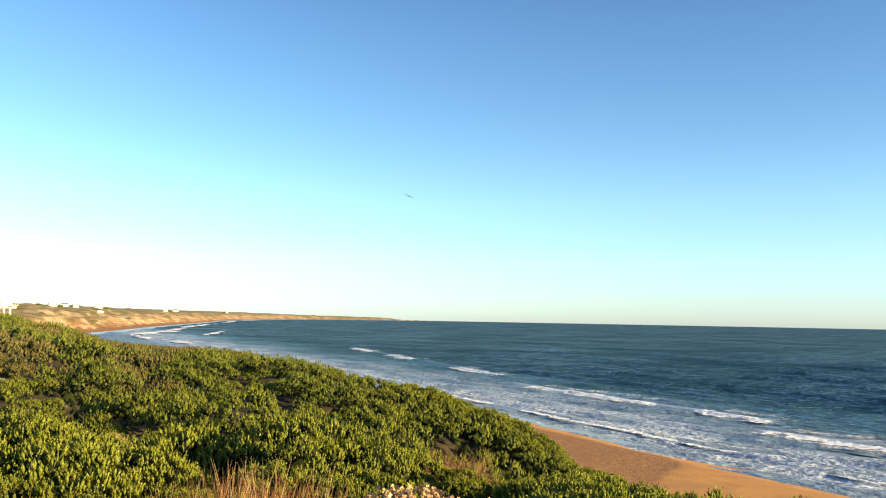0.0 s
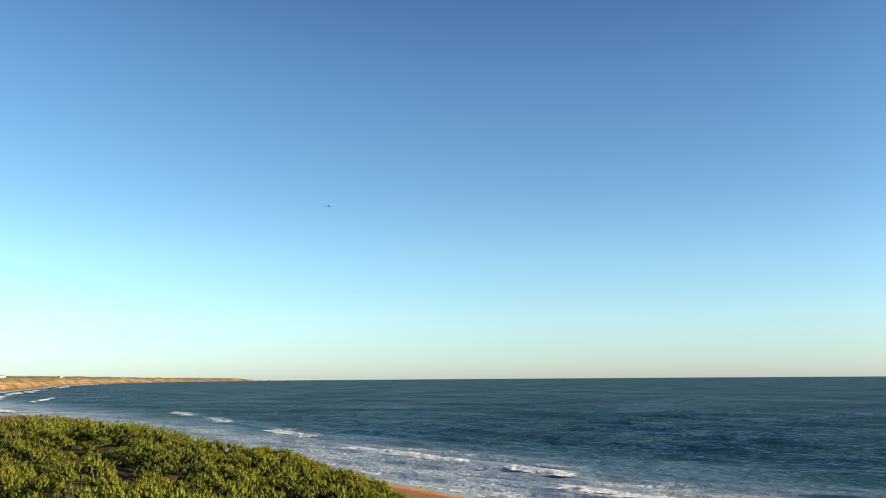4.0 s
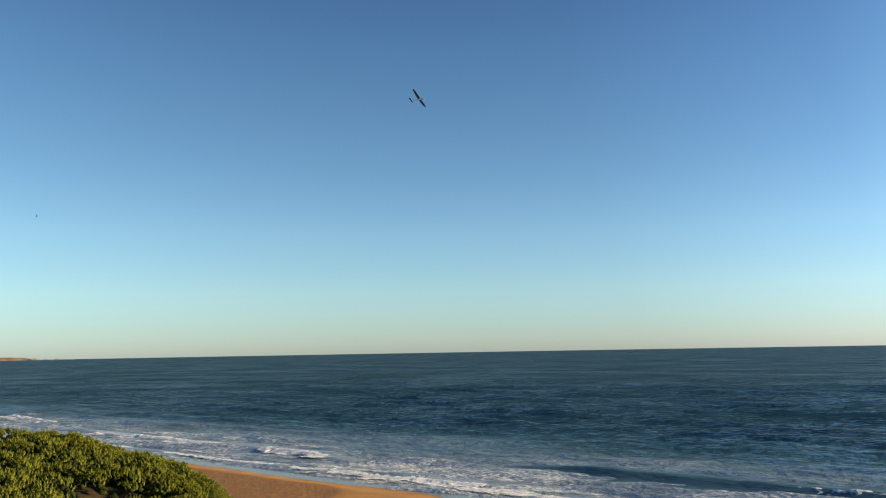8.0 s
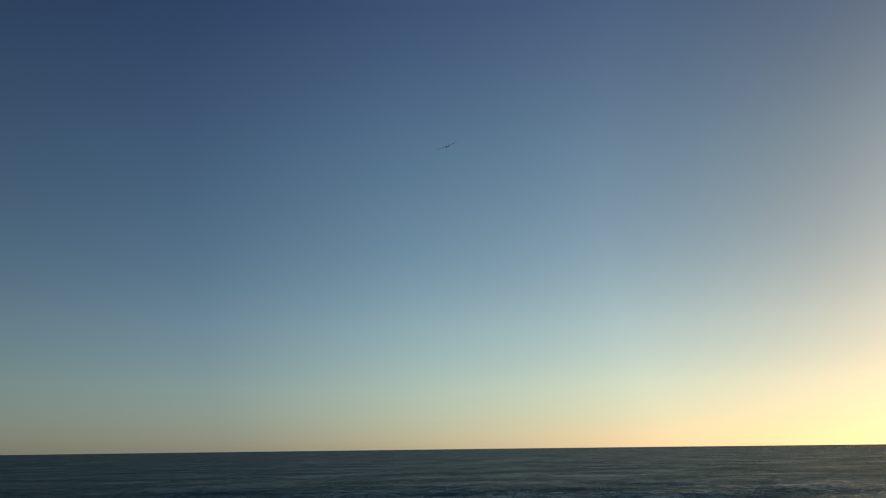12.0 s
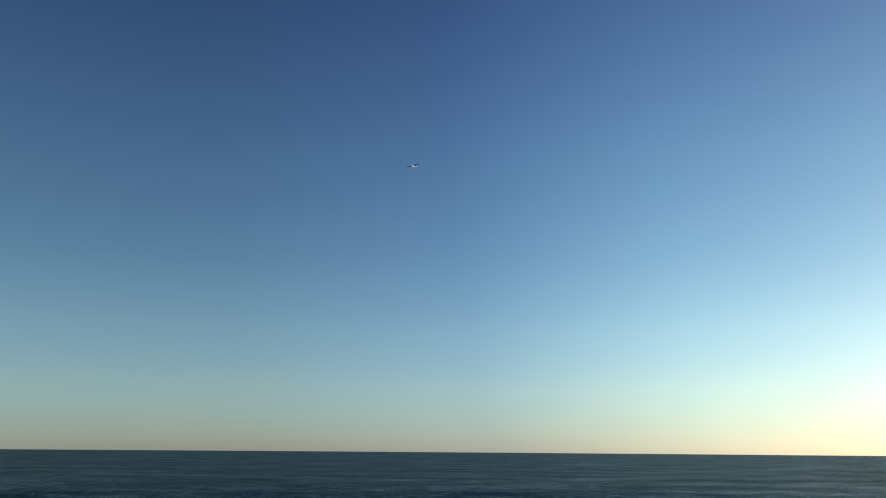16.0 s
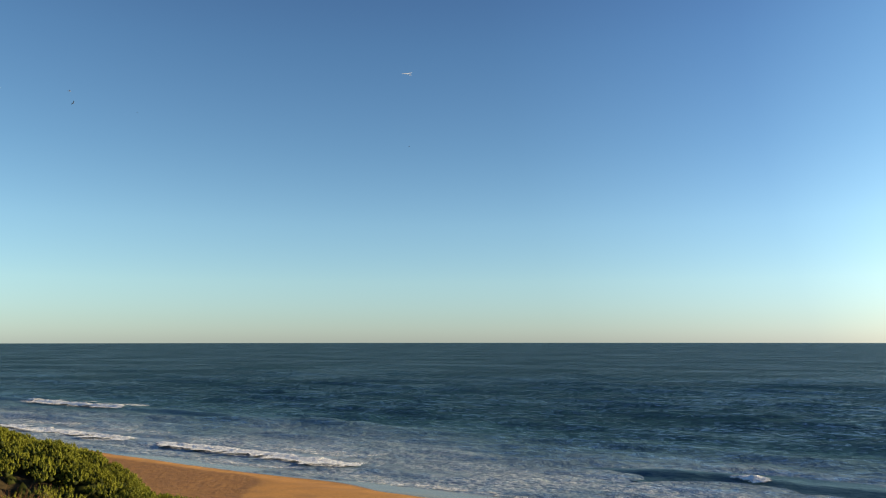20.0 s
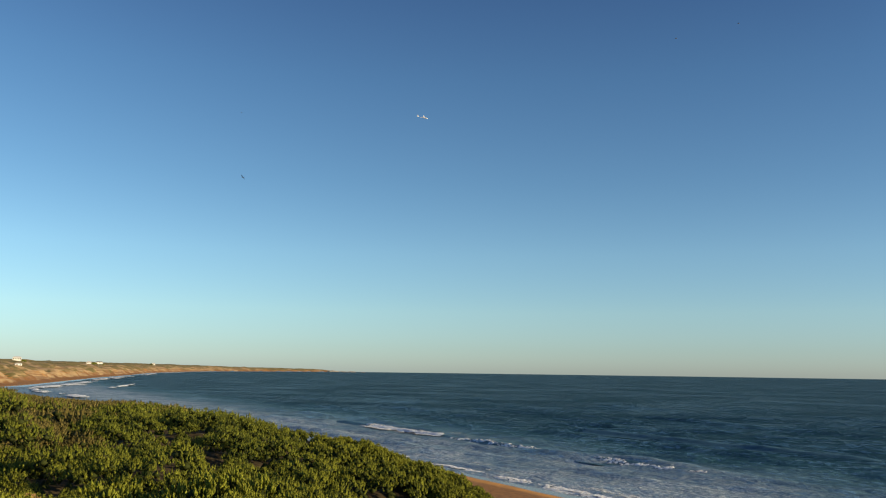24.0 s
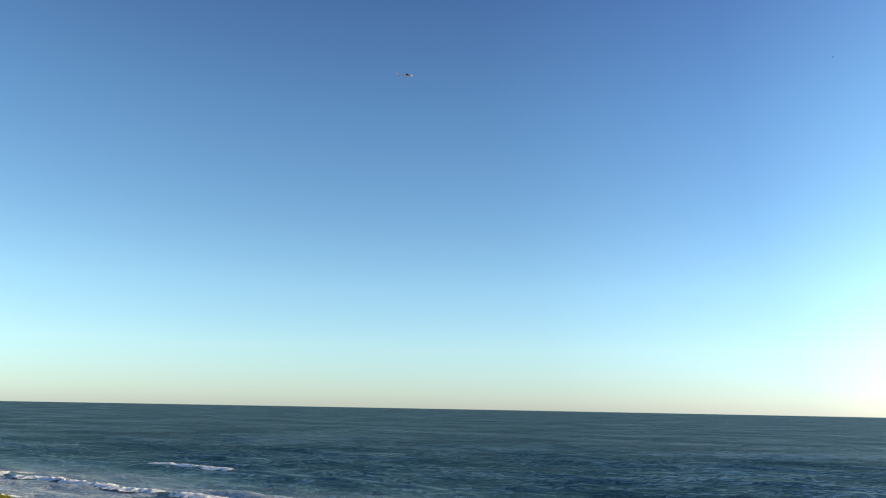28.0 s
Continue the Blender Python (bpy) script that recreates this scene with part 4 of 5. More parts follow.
TRACK = plain_material("pale_gravel", (0.42, 0.38, 0.33), 0.95, 0.1, 0.35, 2.5)


def box(bm, x0, x1, y0, y1, z0, z1, bevel=0.0):
    made = bmesh.ops.create_cube(bm, size=1.0)["verts"]
    for v in made:
        v.co = Vector(((x0 + x1) / 2 + v.co.x * (x1 - x0), (y0 + y1) / 2 + v.co.y * (y1 - y0), (z0 + z1) / 2 + v.co.z * (z1 - z0)))
    if bevel:
        edges = list({e for v in made for e in v.link_edges})
        bmesh.ops.bevel(bm, geom=edges, offset=bevel, segments=1, affect="EDGES")
    return bm


def build_sign():
    x, y = SIGN_AT
    thing = new("sign")
    part("post", box(bmesh.new(), -0.035, 0.035, -0.035, 0.035, -0.2, 1.66, 0.006), TIMBER, thing, "pale timber post")
    part("board", box(bmesh.new(), -0.21, 0.21, -0.062, -0.037, 1.40, 1.72, 0.006), WHITE, thing, "blank white board")
    thing.matrix_basis = Matrix.Translation((x, y, land_z(x, y))) @ pose(0, 0, 0, 0, 0, 24)
    tagged(thing, "small white sign on a timber post beside a track", "sign")
    post = new("marker_post")
    px, py = polar(32.0, 120)
    part("post", box(bmesh.new(), -0.07, 0.07, -0.07, 0.07, -0.2, 17.25 - land_z(px, py), 0.01), WHITE, post)
    post.matrix_basis = Matrix.Translation((px, py, land_z(px, py)))
    tagged(post, "tall white painted marker post standing in the scrub", "post")
    # short stretch of gravel track
    n, wide = 26, 1.1
    pts = [Vector(polar(31.0 - 5.2 * k / n, 49.5 + 5.0 * k / n)) for k in range(n + 1)]
    bm = bmesh.new()
    rows = []
    for k, p in enumerate(pts):
        w = wide * (0.6 + 0.4 * math.sin(math.pi * k / n)) * (1 + 0.12 * math.sin(k * 1.7))
        along = (pts[min(k + 1, n)] - pts[max(k - 1, 0)]).normalized()
        side = Vector((-along.y, along.x))
        rows.append([bm.verts.new((*(p + side * w * s), land_z(*(p + side * w * s)) + 0.06)) for s in (-1, -0.4, 0.4, 1)])
    for a, b in zip(rows[:-1], rows[1:]):
        for i in range(3):
            bm.faces.new((a[i], b[i], b[i + 1], a[i + 1]))
    bmesh.ops.solidify(bm, geom=bm.faces[:], thickness=0.05)
    tagged(part("footpath", bm, TRACK), "pale gravel foot track through the scrub", "path", kind="structure")


def house(turn, r, wide, deep, tall, roof, wall_mat, roof_mat, label, facing=0.0, lift=0.0, windows=4, flat=False, stilts=0):
    """A small house: walls, roof, windows and door; front towards the lookout."""
    thing = new("house")
    w, d = wide / 2, deep / 2
    z0 = 2.2 if stilts else 0.0
    part("wall", box(bmesh.new(), -w, w, -d, d, z0 - (0 if stilts else 0.8), z0 + tall), wall_mat, thing)
    bm = bmesh.new()
    if flat:
        box(bm, -w - 0.5, w + 0.5, -d - 0.6, d + 0.5, z0 + tall, z0 + tall + 0.35)
    else:
        e = 0.5
        a = [bm.verts.new(v) for v in ((-w - e, -d - e, z0 + tall), (w + e, -d - e, z0 + tall), (w + e, d + e, z0 + tall), (-w - e, d + e, z0 + tall))]
        b = [bm.verts.new((-w * 0.7, 0, z0 + tall + roof)), bm.verts.new((w * 0.7, 0, z0 + tall + roof))]
        for f in ((a[0], a[1], b[1], b[0]), (a[1], a[2], b[1]), (a[2], a[3], b[0], b[1]), (a[3], a[0], b[0]), (a[3], a[2], a[1], a[0])):
            bm.faces.new(f)
    part("roof", bm, roof_mat, thing)
    for k in range(windows):
        cx = -w + wide * (k + 0.5) / windows
        hw = min(0.9, wide / windows * 0.32)
        f = part("window", box(bmesh.new(), cx - hw, cx + hw, -d - 0.06, -d - 0.002, z0 + tall * 0.3, z0 + tall * 0.78), WHITE, thing)
        part("pane", box(bmesh.new(), cx - hw * 0.88, cx + hw * 0.88, -d - 0.075, -d - 0.062, z0 + tall * 0.34, z0 + tall * 0.74), GLASS, f)
    for k in range(stilts):
        cx = w * (0.4 + 0.3 * k)
        part("pillar", box(bmesh.new(), cx - 0.3, cx + 0.3, -d + 0.1, -d + 0.7, -3.5, z0), wall_mat, thing)
    if stilts:
        part("upper_room", box(bmesh.new(), w * 0.25, w * 0.85, -d * 0.6, d * 0.8, z0 + tall + 0.35, z0 + tall + 1.3), wall_mat, thing)
    x, y = polar(turn, r)
    thing.matrix_basis = Matrix.Translation((x, y, land_z(x, y) + lift)) @ pose(0, 0, 0, 0, 0, turn + facing)
    return tagged(thing, label, "house")


def build_houses():
    house(28.65, 330, 13.0, 7, 0.9, 1.0, CREAM, CREAM, "long low cream house with a flat roof and pillars", 12, 1.4, 3, True, 2)
    house(26.9, 340, 4.0, 5, 1.6, 0.9, CREAM, PALE_ROOF, "small low cream outbuilding in the dune scrub", 5, 0.6, 2, True)
    house(30.0, 900, 38, 10, 4.2, 1.5, TIMBER, GREY_ROOF, "long grey building on the far ridge", 0, 2.0, 9)
    house(25.4, 1150, 10, 8, 3.0, 1.6, WHITE, PALE_ROOF, "white house on the far plateau", 10, 1.0, 4)
    house(24.7, 1170, 8, 8, 2.8, 1.6, WHITE, GREY_ROOF, "white house with grey roof on the far plateau", -5, 1.0, 3)
    house(24.1, 1180, 7, 8, 2.8, 1.6, CREAM, PALE_ROOF, "cream house on the far plateau", 15, 1.0, 3)
    house(22.7, 1300, 11, 8, 4.0, 1.8, WHITE, PALE_ROOF, "two-storey white house on the far plateau", 0, 1.0, 4)
    house(22.6, 1080, 7, 5, 2.4, 1.0, WHITE, PALE_ROOF, "low white shed on the dune slope", 8, 0.5, 2)
    house(18.6, 1880, 9, 8, 3.6, 2.0, WHITE, PALE_ROOF, "white house on the far headland", 0, 1.0, 3)
    house(18.0, 1950, 14, 8, 3.0, 1.8, WHITE, GREY_ROOF, "long white house with grey roof on the headland", 6, 1.0, 5)
    house(14.7, 2900, 9, 8, 4.5, 2.2, WHITE, PALE_ROOF, "lone white house on the distant headland", 0, 1.5, 3)

    def tree_clump(turn, r, wide, tall, seed):
        g = np.random.RandomState(seed)
        lumps = heap(g, 9, wide * 0.5, tall * 0.25, tall * 0.42, tall)
        thing = new("tree")
        p, n = dome_points(420, g, lumps)
        quad_mesh("crown", tufts(p, n + [0, 0, 0.4], tall * 0.22 * g.uniform(0.7, 1.3, len(p)), 4, g, 0.9, 0.7), LEAF_DARK, thing)
        part("inner_foliage", inner_bush(g, lumps), INNER_SHADE, thing)
        part("trunk", limbs(g, 6, wide * 0.4, tall * 0.7, 0.14), BARK, thing)
        x, y = polar(turn, r)
        thing.matrix_basis = Matrix.Translation((x, y, land_z(x, y) - 0.3))
        tagged(thing, "wind-shorn dark green tree by a far house", "tree", "trees by the far houses")

    for turn, r, w, h, s in ((18.4, 1890, 12, 6, 1), (18.25, 1930, 11, 6, 2), (17.8, 1940, 10, 5, 3), (25.0, 1160, 9, 5, 4), (22.3, 1290, 8, 5, 5), (14.85, 2890, 11, 6, 6),
                             (31.2, 885, 16, 6.5, 7), (28.7, 890, 14, 6.0, 8), (29.4, 888, 12, 5.0, 9), (27.9, 345, 5, 2.6, 10), (29.4, 322, 6, 2.6, 11), (26.2, 1120, 9, 4, 12)):
        tree_clump(turn, r, w * 0.8, h * 0.62, s)

    def rock(turn, r, wide, tall, seed):
        """A low, broken sea rock."""
        g = np.random.RandomState(seed)
        bm = bmesh.new()
        bmesh.ops.create_icosphere(bm, subdivisions=3, radius=1.0)
        for v in bm.verts:
            k = 1 + 0.28 * math.sin(v.co.x * 5 + seed) * math.cos(v.co.y * 6) + g.uniform(-0.08, 0.08)
            v.co = Vector((v.co.x * wide * 0.5 * k, v.co.y * wide * 0.4 * k, max(v.co.z, -0.3) * tall * k))
        x, y = polar(turn, r)
        ob = part("sea_rock", bm, STONE, None, "")
        ob.matrix_basis = Matrix.Translation((x, y, 0.0)) @ pose(0, 0, 0, 0, 0, turn + 20 * seed)
        tagged(ob, "dark low rock off the tip of the headland", "rock", "rocks off the headland")

    for turn, r, w, h, s in ((3.0, 4480, 60, 7, 1), (2.3, 4420, 42, 4, 2), (1.7, 4360, 55, 4.5, 3), (4.1, 4500, 80, 9, 4), (0.9, 4300, 30, 2.5, 5)):
        rock(turn, r, w, h, s)


# ---- glider, birds ----
HULL = plain_material("white_gelcoat", (0.85, 0.85, 0.83), 0.25, 0.5, 0.04)
UNDER = plain_material("dark_wing_film", (0.075, 0.080, 0.090), 0.65, 0.08, 0.15)
FEATHER = plain_material("dark_feather", (0.10, 0.095, 0.09), 0.85, 0.2, 0.2)
BREAST = plain_material("pale_feather", (0.45, 0.44, 0.42), 0.85, 0.2, 0.15)


def tube(bm, stations, sides=10):
    """A closed body along y: stations of (y, half width, half height, z)."""
    rings = []
    for y, hw, hh, z in stations:
        rings.append([bm.verts.new((math.cos(q) * hw, y, z + math.sin(q) * hh)) for q in (2 * math.pi * i / sides for i in range(sides))])
    for a, b in zip(rings[:-1], rings[1:]):
        for i in range(sides):
            bm.faces.new((a[i], a[(i + 1) % sides], b[(i + 1) % sides], b[i]))
    bm.faces.new(rings[0])
    bm.faces.new(rings[-1][::-1])
    bmesh.ops.recalc_face_normals(bm, faces=bm.faces[:])
    return bm


def panel(bm, stations, thick, top=True):
    """Half of a wing panel (its upper or lower skin): stations of (x, y front, y back, z)."""
    prof = (0.0, 0.12, 0.35, 0.7, 1.0)
    arch = (0.0, 0.75, 1.0, 0.55, 0.0) if top else (0.0, -0.35, -0.4, -0.2, 0.0)
    rows = []
    for x, yf, yb, z in stations:
        c = yf - yb
        rows.append([bm.verts.new((x, yf - c * u, z + thick * c * h)) for u, h in zip(prof, arch)])
    for a, b in zip(rows[:-1], rows[1:]):
        for i in range(4):
            bm.faces.new((a[i], b[i], b[i + 1], a[i + 1]))
    bmesh.ops.recalc_face_normals(bm, faces=bm.faces[:])
    return bm


def build_glider():
    """Two-metre model glider, nose along +y."""
    thing = new("model_glider")
    part("fuselage", tube(bmesh.new(), [(0.42, 0.006, 0.006, 0.0), (0.40, 0.022, 0.024, 0.0), (0.33, 0.040, 0.048, 0.002), (0.18, 0.050, 0.062, 0.006), (0.0, 0.044, 0.055, 0.008),
                                        (-0.16, 0.026, 0.030, 0.012), (-0.40, 0.016, 0.018, 0.016), (-0.72, 0.010, 0.012, 0.02), (-0.76, 0.003, 0.004, 0.02)]), HULL, thing, smooth=True)
    part("canopy", tube(bmesh.new(), [(0.30, 0.006, 0.004, 0.045), (0.24, 0.028, 0.022, 0.052), (0.14, 0.032, 0.026, 0.058), (0.04, 0.006, 0.004, 0.062)]), GLASS, thing, "dark canopy", True)
    for s in (1, -1):
        st = [(0.0, 0.10, -0.11, 0.05), (s * 0.45, 0.10, -0.10, 0.062), (s * 0.78, 0.075, -0.085, 0.09), (s * 0.96, 0.03, -0.075, 0.118), (s * 1.0, -0.02, -0.07, 0.124)]
        wing = part("wing", panel(bmesh.new(), st, 0.10), HULL, thing, "white upper wing skin", True)
        part("lower_skin", panel(bmesh.new(), st, 0.10, False), UNDER, wing, "dark film under the wing", True)
        tp = [(0.0, -0.60, -0.74, 0.03), (s * 0.20, -0.63, -0.74, 0.035), (s * 0.25, -0.67, -0.73, 0.036)]
        tail = part("tailplane", panel(bmesh.new(), tp, 0.09), HULL, thing)
        part("lower_skin", panel(bmesh.new(), tp, 0.09, False), UNDER, tail)
    bm = bmesh.new()
    side = []
    for x in (-0.007, 0.007):
        side.append([bm.verts.new((x * k, y, z)) for y, z, k in ((-0.58, 0.02, 1), (-0.76, 0.02, 1), (-0.79, 0.15, 0.8), (-0.77, 0.22, 0.5), (-0.69, 0.22, 0.5))])
    bm.faces.new(side[0])
    bm.faces.new(side[1][::-1])
    for i in range(5):
        bm.faces.new((side[0][i], side[0][(i + 1) % 5], side[1][(i + 1) % 5], side[1][i]))
    bmesh.ops.recalc_face_normals(bm, faces=bm.faces[:])
    part("fin", bm, HULL, thing)
    return tagged(thing, "white model glider with long dark-bottomed wings flying over the sea", "glider")


def build_gull():
    thing = new("gull")
    part("body", tube(bmesh.new(), [(0.24, 0.008, 0.008, 0), (0.20, 0.025, 0.025, 0.005), (0.14, 0.035, 0.038, 0), (0.0, 0.06, 0.062, -0.005), (-0.14, 0.04, 0.035, 0), (-0.24, 0.03, 0.01, 0.005)], 8), BREAST, thing, smooth=True)
    for s in (1, -1):
        st = [(s * 0.03, 0.09, -0.07, 0.02), (s * 0.24, 0.13, -0.03, 0.11), (s * 0.42, 0.07, -0.06, 0.10), (s * 0.60, -0.05, -0.10, 0.06)]
        w = part("wing", panel(bmesh.new(), st, 0.10), FEATHER, thing, smooth=True)
        part("wing_underside", panel(bmesh.new(), st, 0.08, False), FEATHER, w, smooth=True)
    part("tail", panel(bmesh.new(), [(-0.06, -0.20, -0.34, 0.0), (0.0, -0.18, -0.36, 0.008), (0.06, -0.20, -0.34, 0.0)], 0.05), BREAST, thing)
    return tagged(thing, "dark gull gliding on spread wings", "bird", "gulls over the beach")


# ---- surf ----
def lace_material(name="foam_lace", lo=0.72, hi=0.98, edge_cut=0.62):
    """Broken foam lying on the water: white shreds with clear gaps."""
    m, nt, b = material(name, 0.7, 0.2)
    o = in_object(nt)
    f = noise_tex(nt, stretched(nt, o, 1.0, 0.6, 1.0), 1.7, 9, 0.78)
    g = noise_tex(nt, stretched(nt, o, 1.0, 0.35, 1.0), 0.14, 3, 0.5)
    edge = attribute(nt, "thin")
    cover = sums(nt, "SUBTRACT", sums(nt, "MULTIPLY_ADD", g, 0.55, f), sums(nt, "MULTIPLY", edge, edge_cut))
    bumped(nt, b, f, 0.9, 0.3)
    nt.links.new(mixed(nt, stepped(nt, f, 0.35, 0.6), (0.46, 0.53, 0.60), (0.92, 0.92, 0.90)), b.inputs["Base Color"])
    clear = nt.nodes.new("ShaderNodeBsdfTransparent")
    mix = nt.nodes.new("ShaderNodeMixShader")
    nt.links.new(stepped(nt, cover, lo, hi), mix.inputs[0])
    nt.links.new(clear.outputs[0], mix.inputs[1])
    nt.links.new(b.outputs[0], mix.inputs[2])
    nt.links.new(mix.outputs[0], nt.nodes["Material Output"].inputs["Surface"])
    return m


def wave_face_material(name="wave_face", lo=(0.020, 0.070, 0.092), hi=(0.060, 0.135, 0.160)):
    m, nt, b = material(name, 0.4, 0.12)
    o = in_object(nt)
    f = noise_tex(nt, stretched(nt, o, 1.0, 0.3, 1.0), 1.5, 7, 0.66)
    nt.links.new(ramp(nt, f, [(0.36, lo), (0.64, hi)]), b.inputs["Base Color"])
    bumped(nt, b, f, 0.8, 0.3)
    return m


LACE = lace_material()
SURF = lace_material("white_water_surf", 0.30, 0.50, 0.95)
FACE = wave_face_material()
MILKY = wave_face_material("broken_wave_face", (0.14, 0.21, 0.27), (0.30, 0.37, 0.43))


def grid_mesh(name, x, y, z, nu, nv, mat, parent=None, label="", layers=None):
    i = np.arange(nu - 1)[:, None] * nv + np.arange(nv - 1)[None, :]
    quads = np.stack([i, i + nv, i + nv + 1, i + 1], -1).reshape(-1, 4)
    ob = sheet(name, np.ravel(x), np.ravel(y), np.ravel(z), quads, mat, layers)
    if parent is not None:
        ob.parent = parent
    return tagged(ob, label)


def breaker(q0, q1, tall, foams, seed, bow=lambda q: 0.0, wide=3.2, trail=9.0, label="rolling breaker with white foam along its crest", pieces=(), face=None):
    """A wave along the beach from q0 to q1 (metres along the shore), out to sea is +x. foams: white stretches of its crest."""
    rng = np.random.RandomState(seed)
    thing = new("breaker")
    n = max(24, int((q1 - q0) / 1.0))
    q = np.linspace(q0, q1, n)
    u = np.linspace(-1.6, 2.6, 22)
    ends = smooth(q, q0, q0 + 14) * (1 - smooth(q, q1 - 14, q1))
    amp = tall * ends * (0.8 + 0.2 * waves_noise(q, q * 0, 30, seed))
    off = np.array([bow(v) for v in q]) + 0.7 * waves_noise(q, q * 0, 22, seed + 1)
    shape = np.where(u < 0, np.exp(-(u / 0.62) ** 2), np.exp(-(u / 1.25) ** 2))
    X = off[:, None] + u[None, :] * wide * (0.55 + 0.45 * ends[:, None])
    Y = q[:, None] + 0 * u[None, :]
    Z = amp[:, None] * shape[None, :] * (1 + 0.08 * waves_noise(X, Y, 5, seed + 2)) - 0.28
    grid_mesh("wave_face", X, Y, Z, n, len(u), face or FACE, thing, "milky blue broken wave" if face else "dark green-blue wave face")

    def foam(f0, f1, name, depth, reach=1.5):
        k = max(14, int((f1 - f0) / 0.45))
        fq = np.linspace(f0, f1, k)
        fu = np.linspace(0, 1, 13)
        e = smooth(fq, f0, f0 + 4) * (1 - smooth(fq, f1 - 5, f1))
        o = np.interp(fq, q, off)
        a = np.interp(fq, q, amp)
        front = -reach * wide * (0.7 + 0.5 * np.abs(waves_noise(fq, fq * 0, 6, seed + 7)))
        back = (0.25 + depth * np.abs(waves_noise(fq, fq * 0, 14, seed + 8))) * wide
        FX = o[:, None] + (front[:, None] * (1 - fu)[None, :] + back[:, None] * fu[None, :]) * (0.25 + 0.75 * e[:, None])
        FY = fq[:, None] + 0.4 * rng.normal(size=FX.shape) * 0.3
        t = (FX - o[:, None]) / wide
        base = a[:, None] * np.where(t < 0, np.exp(-(t / 0.62) ** 2), np.exp(-(t / 1.25) ** 2))
        lump = 0.22 * np.abs(waves_noise(FX * 1.0, FY, 2.2, seed + 3)) + 0.10 * rng.uniform(size=FX.shape)
        FZ = base - 0.26 + e[:, None] * (0.10 + lump * (0.5 + a[:, None])) * np.sin(np.pi * np.clip(fu * 1.0, 0.04, 0.96))[None, :] ** 0.6
        FZ = np.maximum(FZ, 0.09 + 0.5 * lump * e[:, None])
        thin = 1 - (0.35 + 0.65 * e[:, None]) * np.sin(np.pi * np.clip(fu, 0.03, 0.97))[None, :] ** 0.9
        thin = thin + 0.35 * smooth(waves_noise(FX, FY, 7, seed + 4), 0.1, 0.6)
        return grid_mesh(name, FX, FY, FZ, k, len(fu), SURF, thing, "tumbling white water", {"thin": thin.ravel()})

    def shreds(f0, f1, t0, t1, name="foam_trail", words="shreds of foam behind the wave"):
        k = max(12, int((f1 - f0) / 1.2))
        fq, fu = np.linspace(f0, f1, k), np.linspace(0, 1, 12)
        o = np.interp(fq, q, off)
        e = smooth(fq, f0, f0 + 6) * (1 - smooth(fq, f1 - 6, f1))
        SX = o[:, None] + (t0 + (t1 - t0) * fu[None, :]) * (0.7 + 0.5 * np.abs(waves_noise(fq, fq * 0, 18, seed + 9)))[:, None]
        SY = fq[:, None] + 0 * SX
        t = SX / wide - o[:, None] / wide
        base = np.interp(fq, q, amp)[:, None] * np.where(t < 0, np.exp(-(t / 0.62) ** 2), np.exp(-(t / 1.25) ** 2))
        SZ = np.maximum(base - 0.24, 0.12) + 0.10
        thin = 1 - e[:, None] * np.sin(np.pi * np.clip(fu, 0.02, 0.98))[None, :] ** 0.5
        return grid_mesh(name, SX, SY, SZ, k, len(fu), LACE, thing, words, {"thin": thin.ravel()})

    made = []
    for f0, f1 in foams:
        foam(f0, f1, "white_water", 0.55)
        if trail:
            shreds(f0 - 3, f1 + 3, 0.6, trail)
            shreds(f0 - 2, f1 + 2, -2.3 * wide, -0.5 * wide, "foam_apron", "foam shreds ahead of the wave")
    for f0, f1 in pieces:
        made.append(foam(f0, f1, "white_water", 0.3, 1.1))
    tagged(thing, label, "wave", "breakers along the beach")
    return thing, made


def ashore(s, z=0.0):
    """The pose of a wave whose crest is s metres out from the waterline."""
    return pose(SHORE.x + OUT.x * s, SHORE.y + OUT.y * s, z, 0, 0, 26.565)


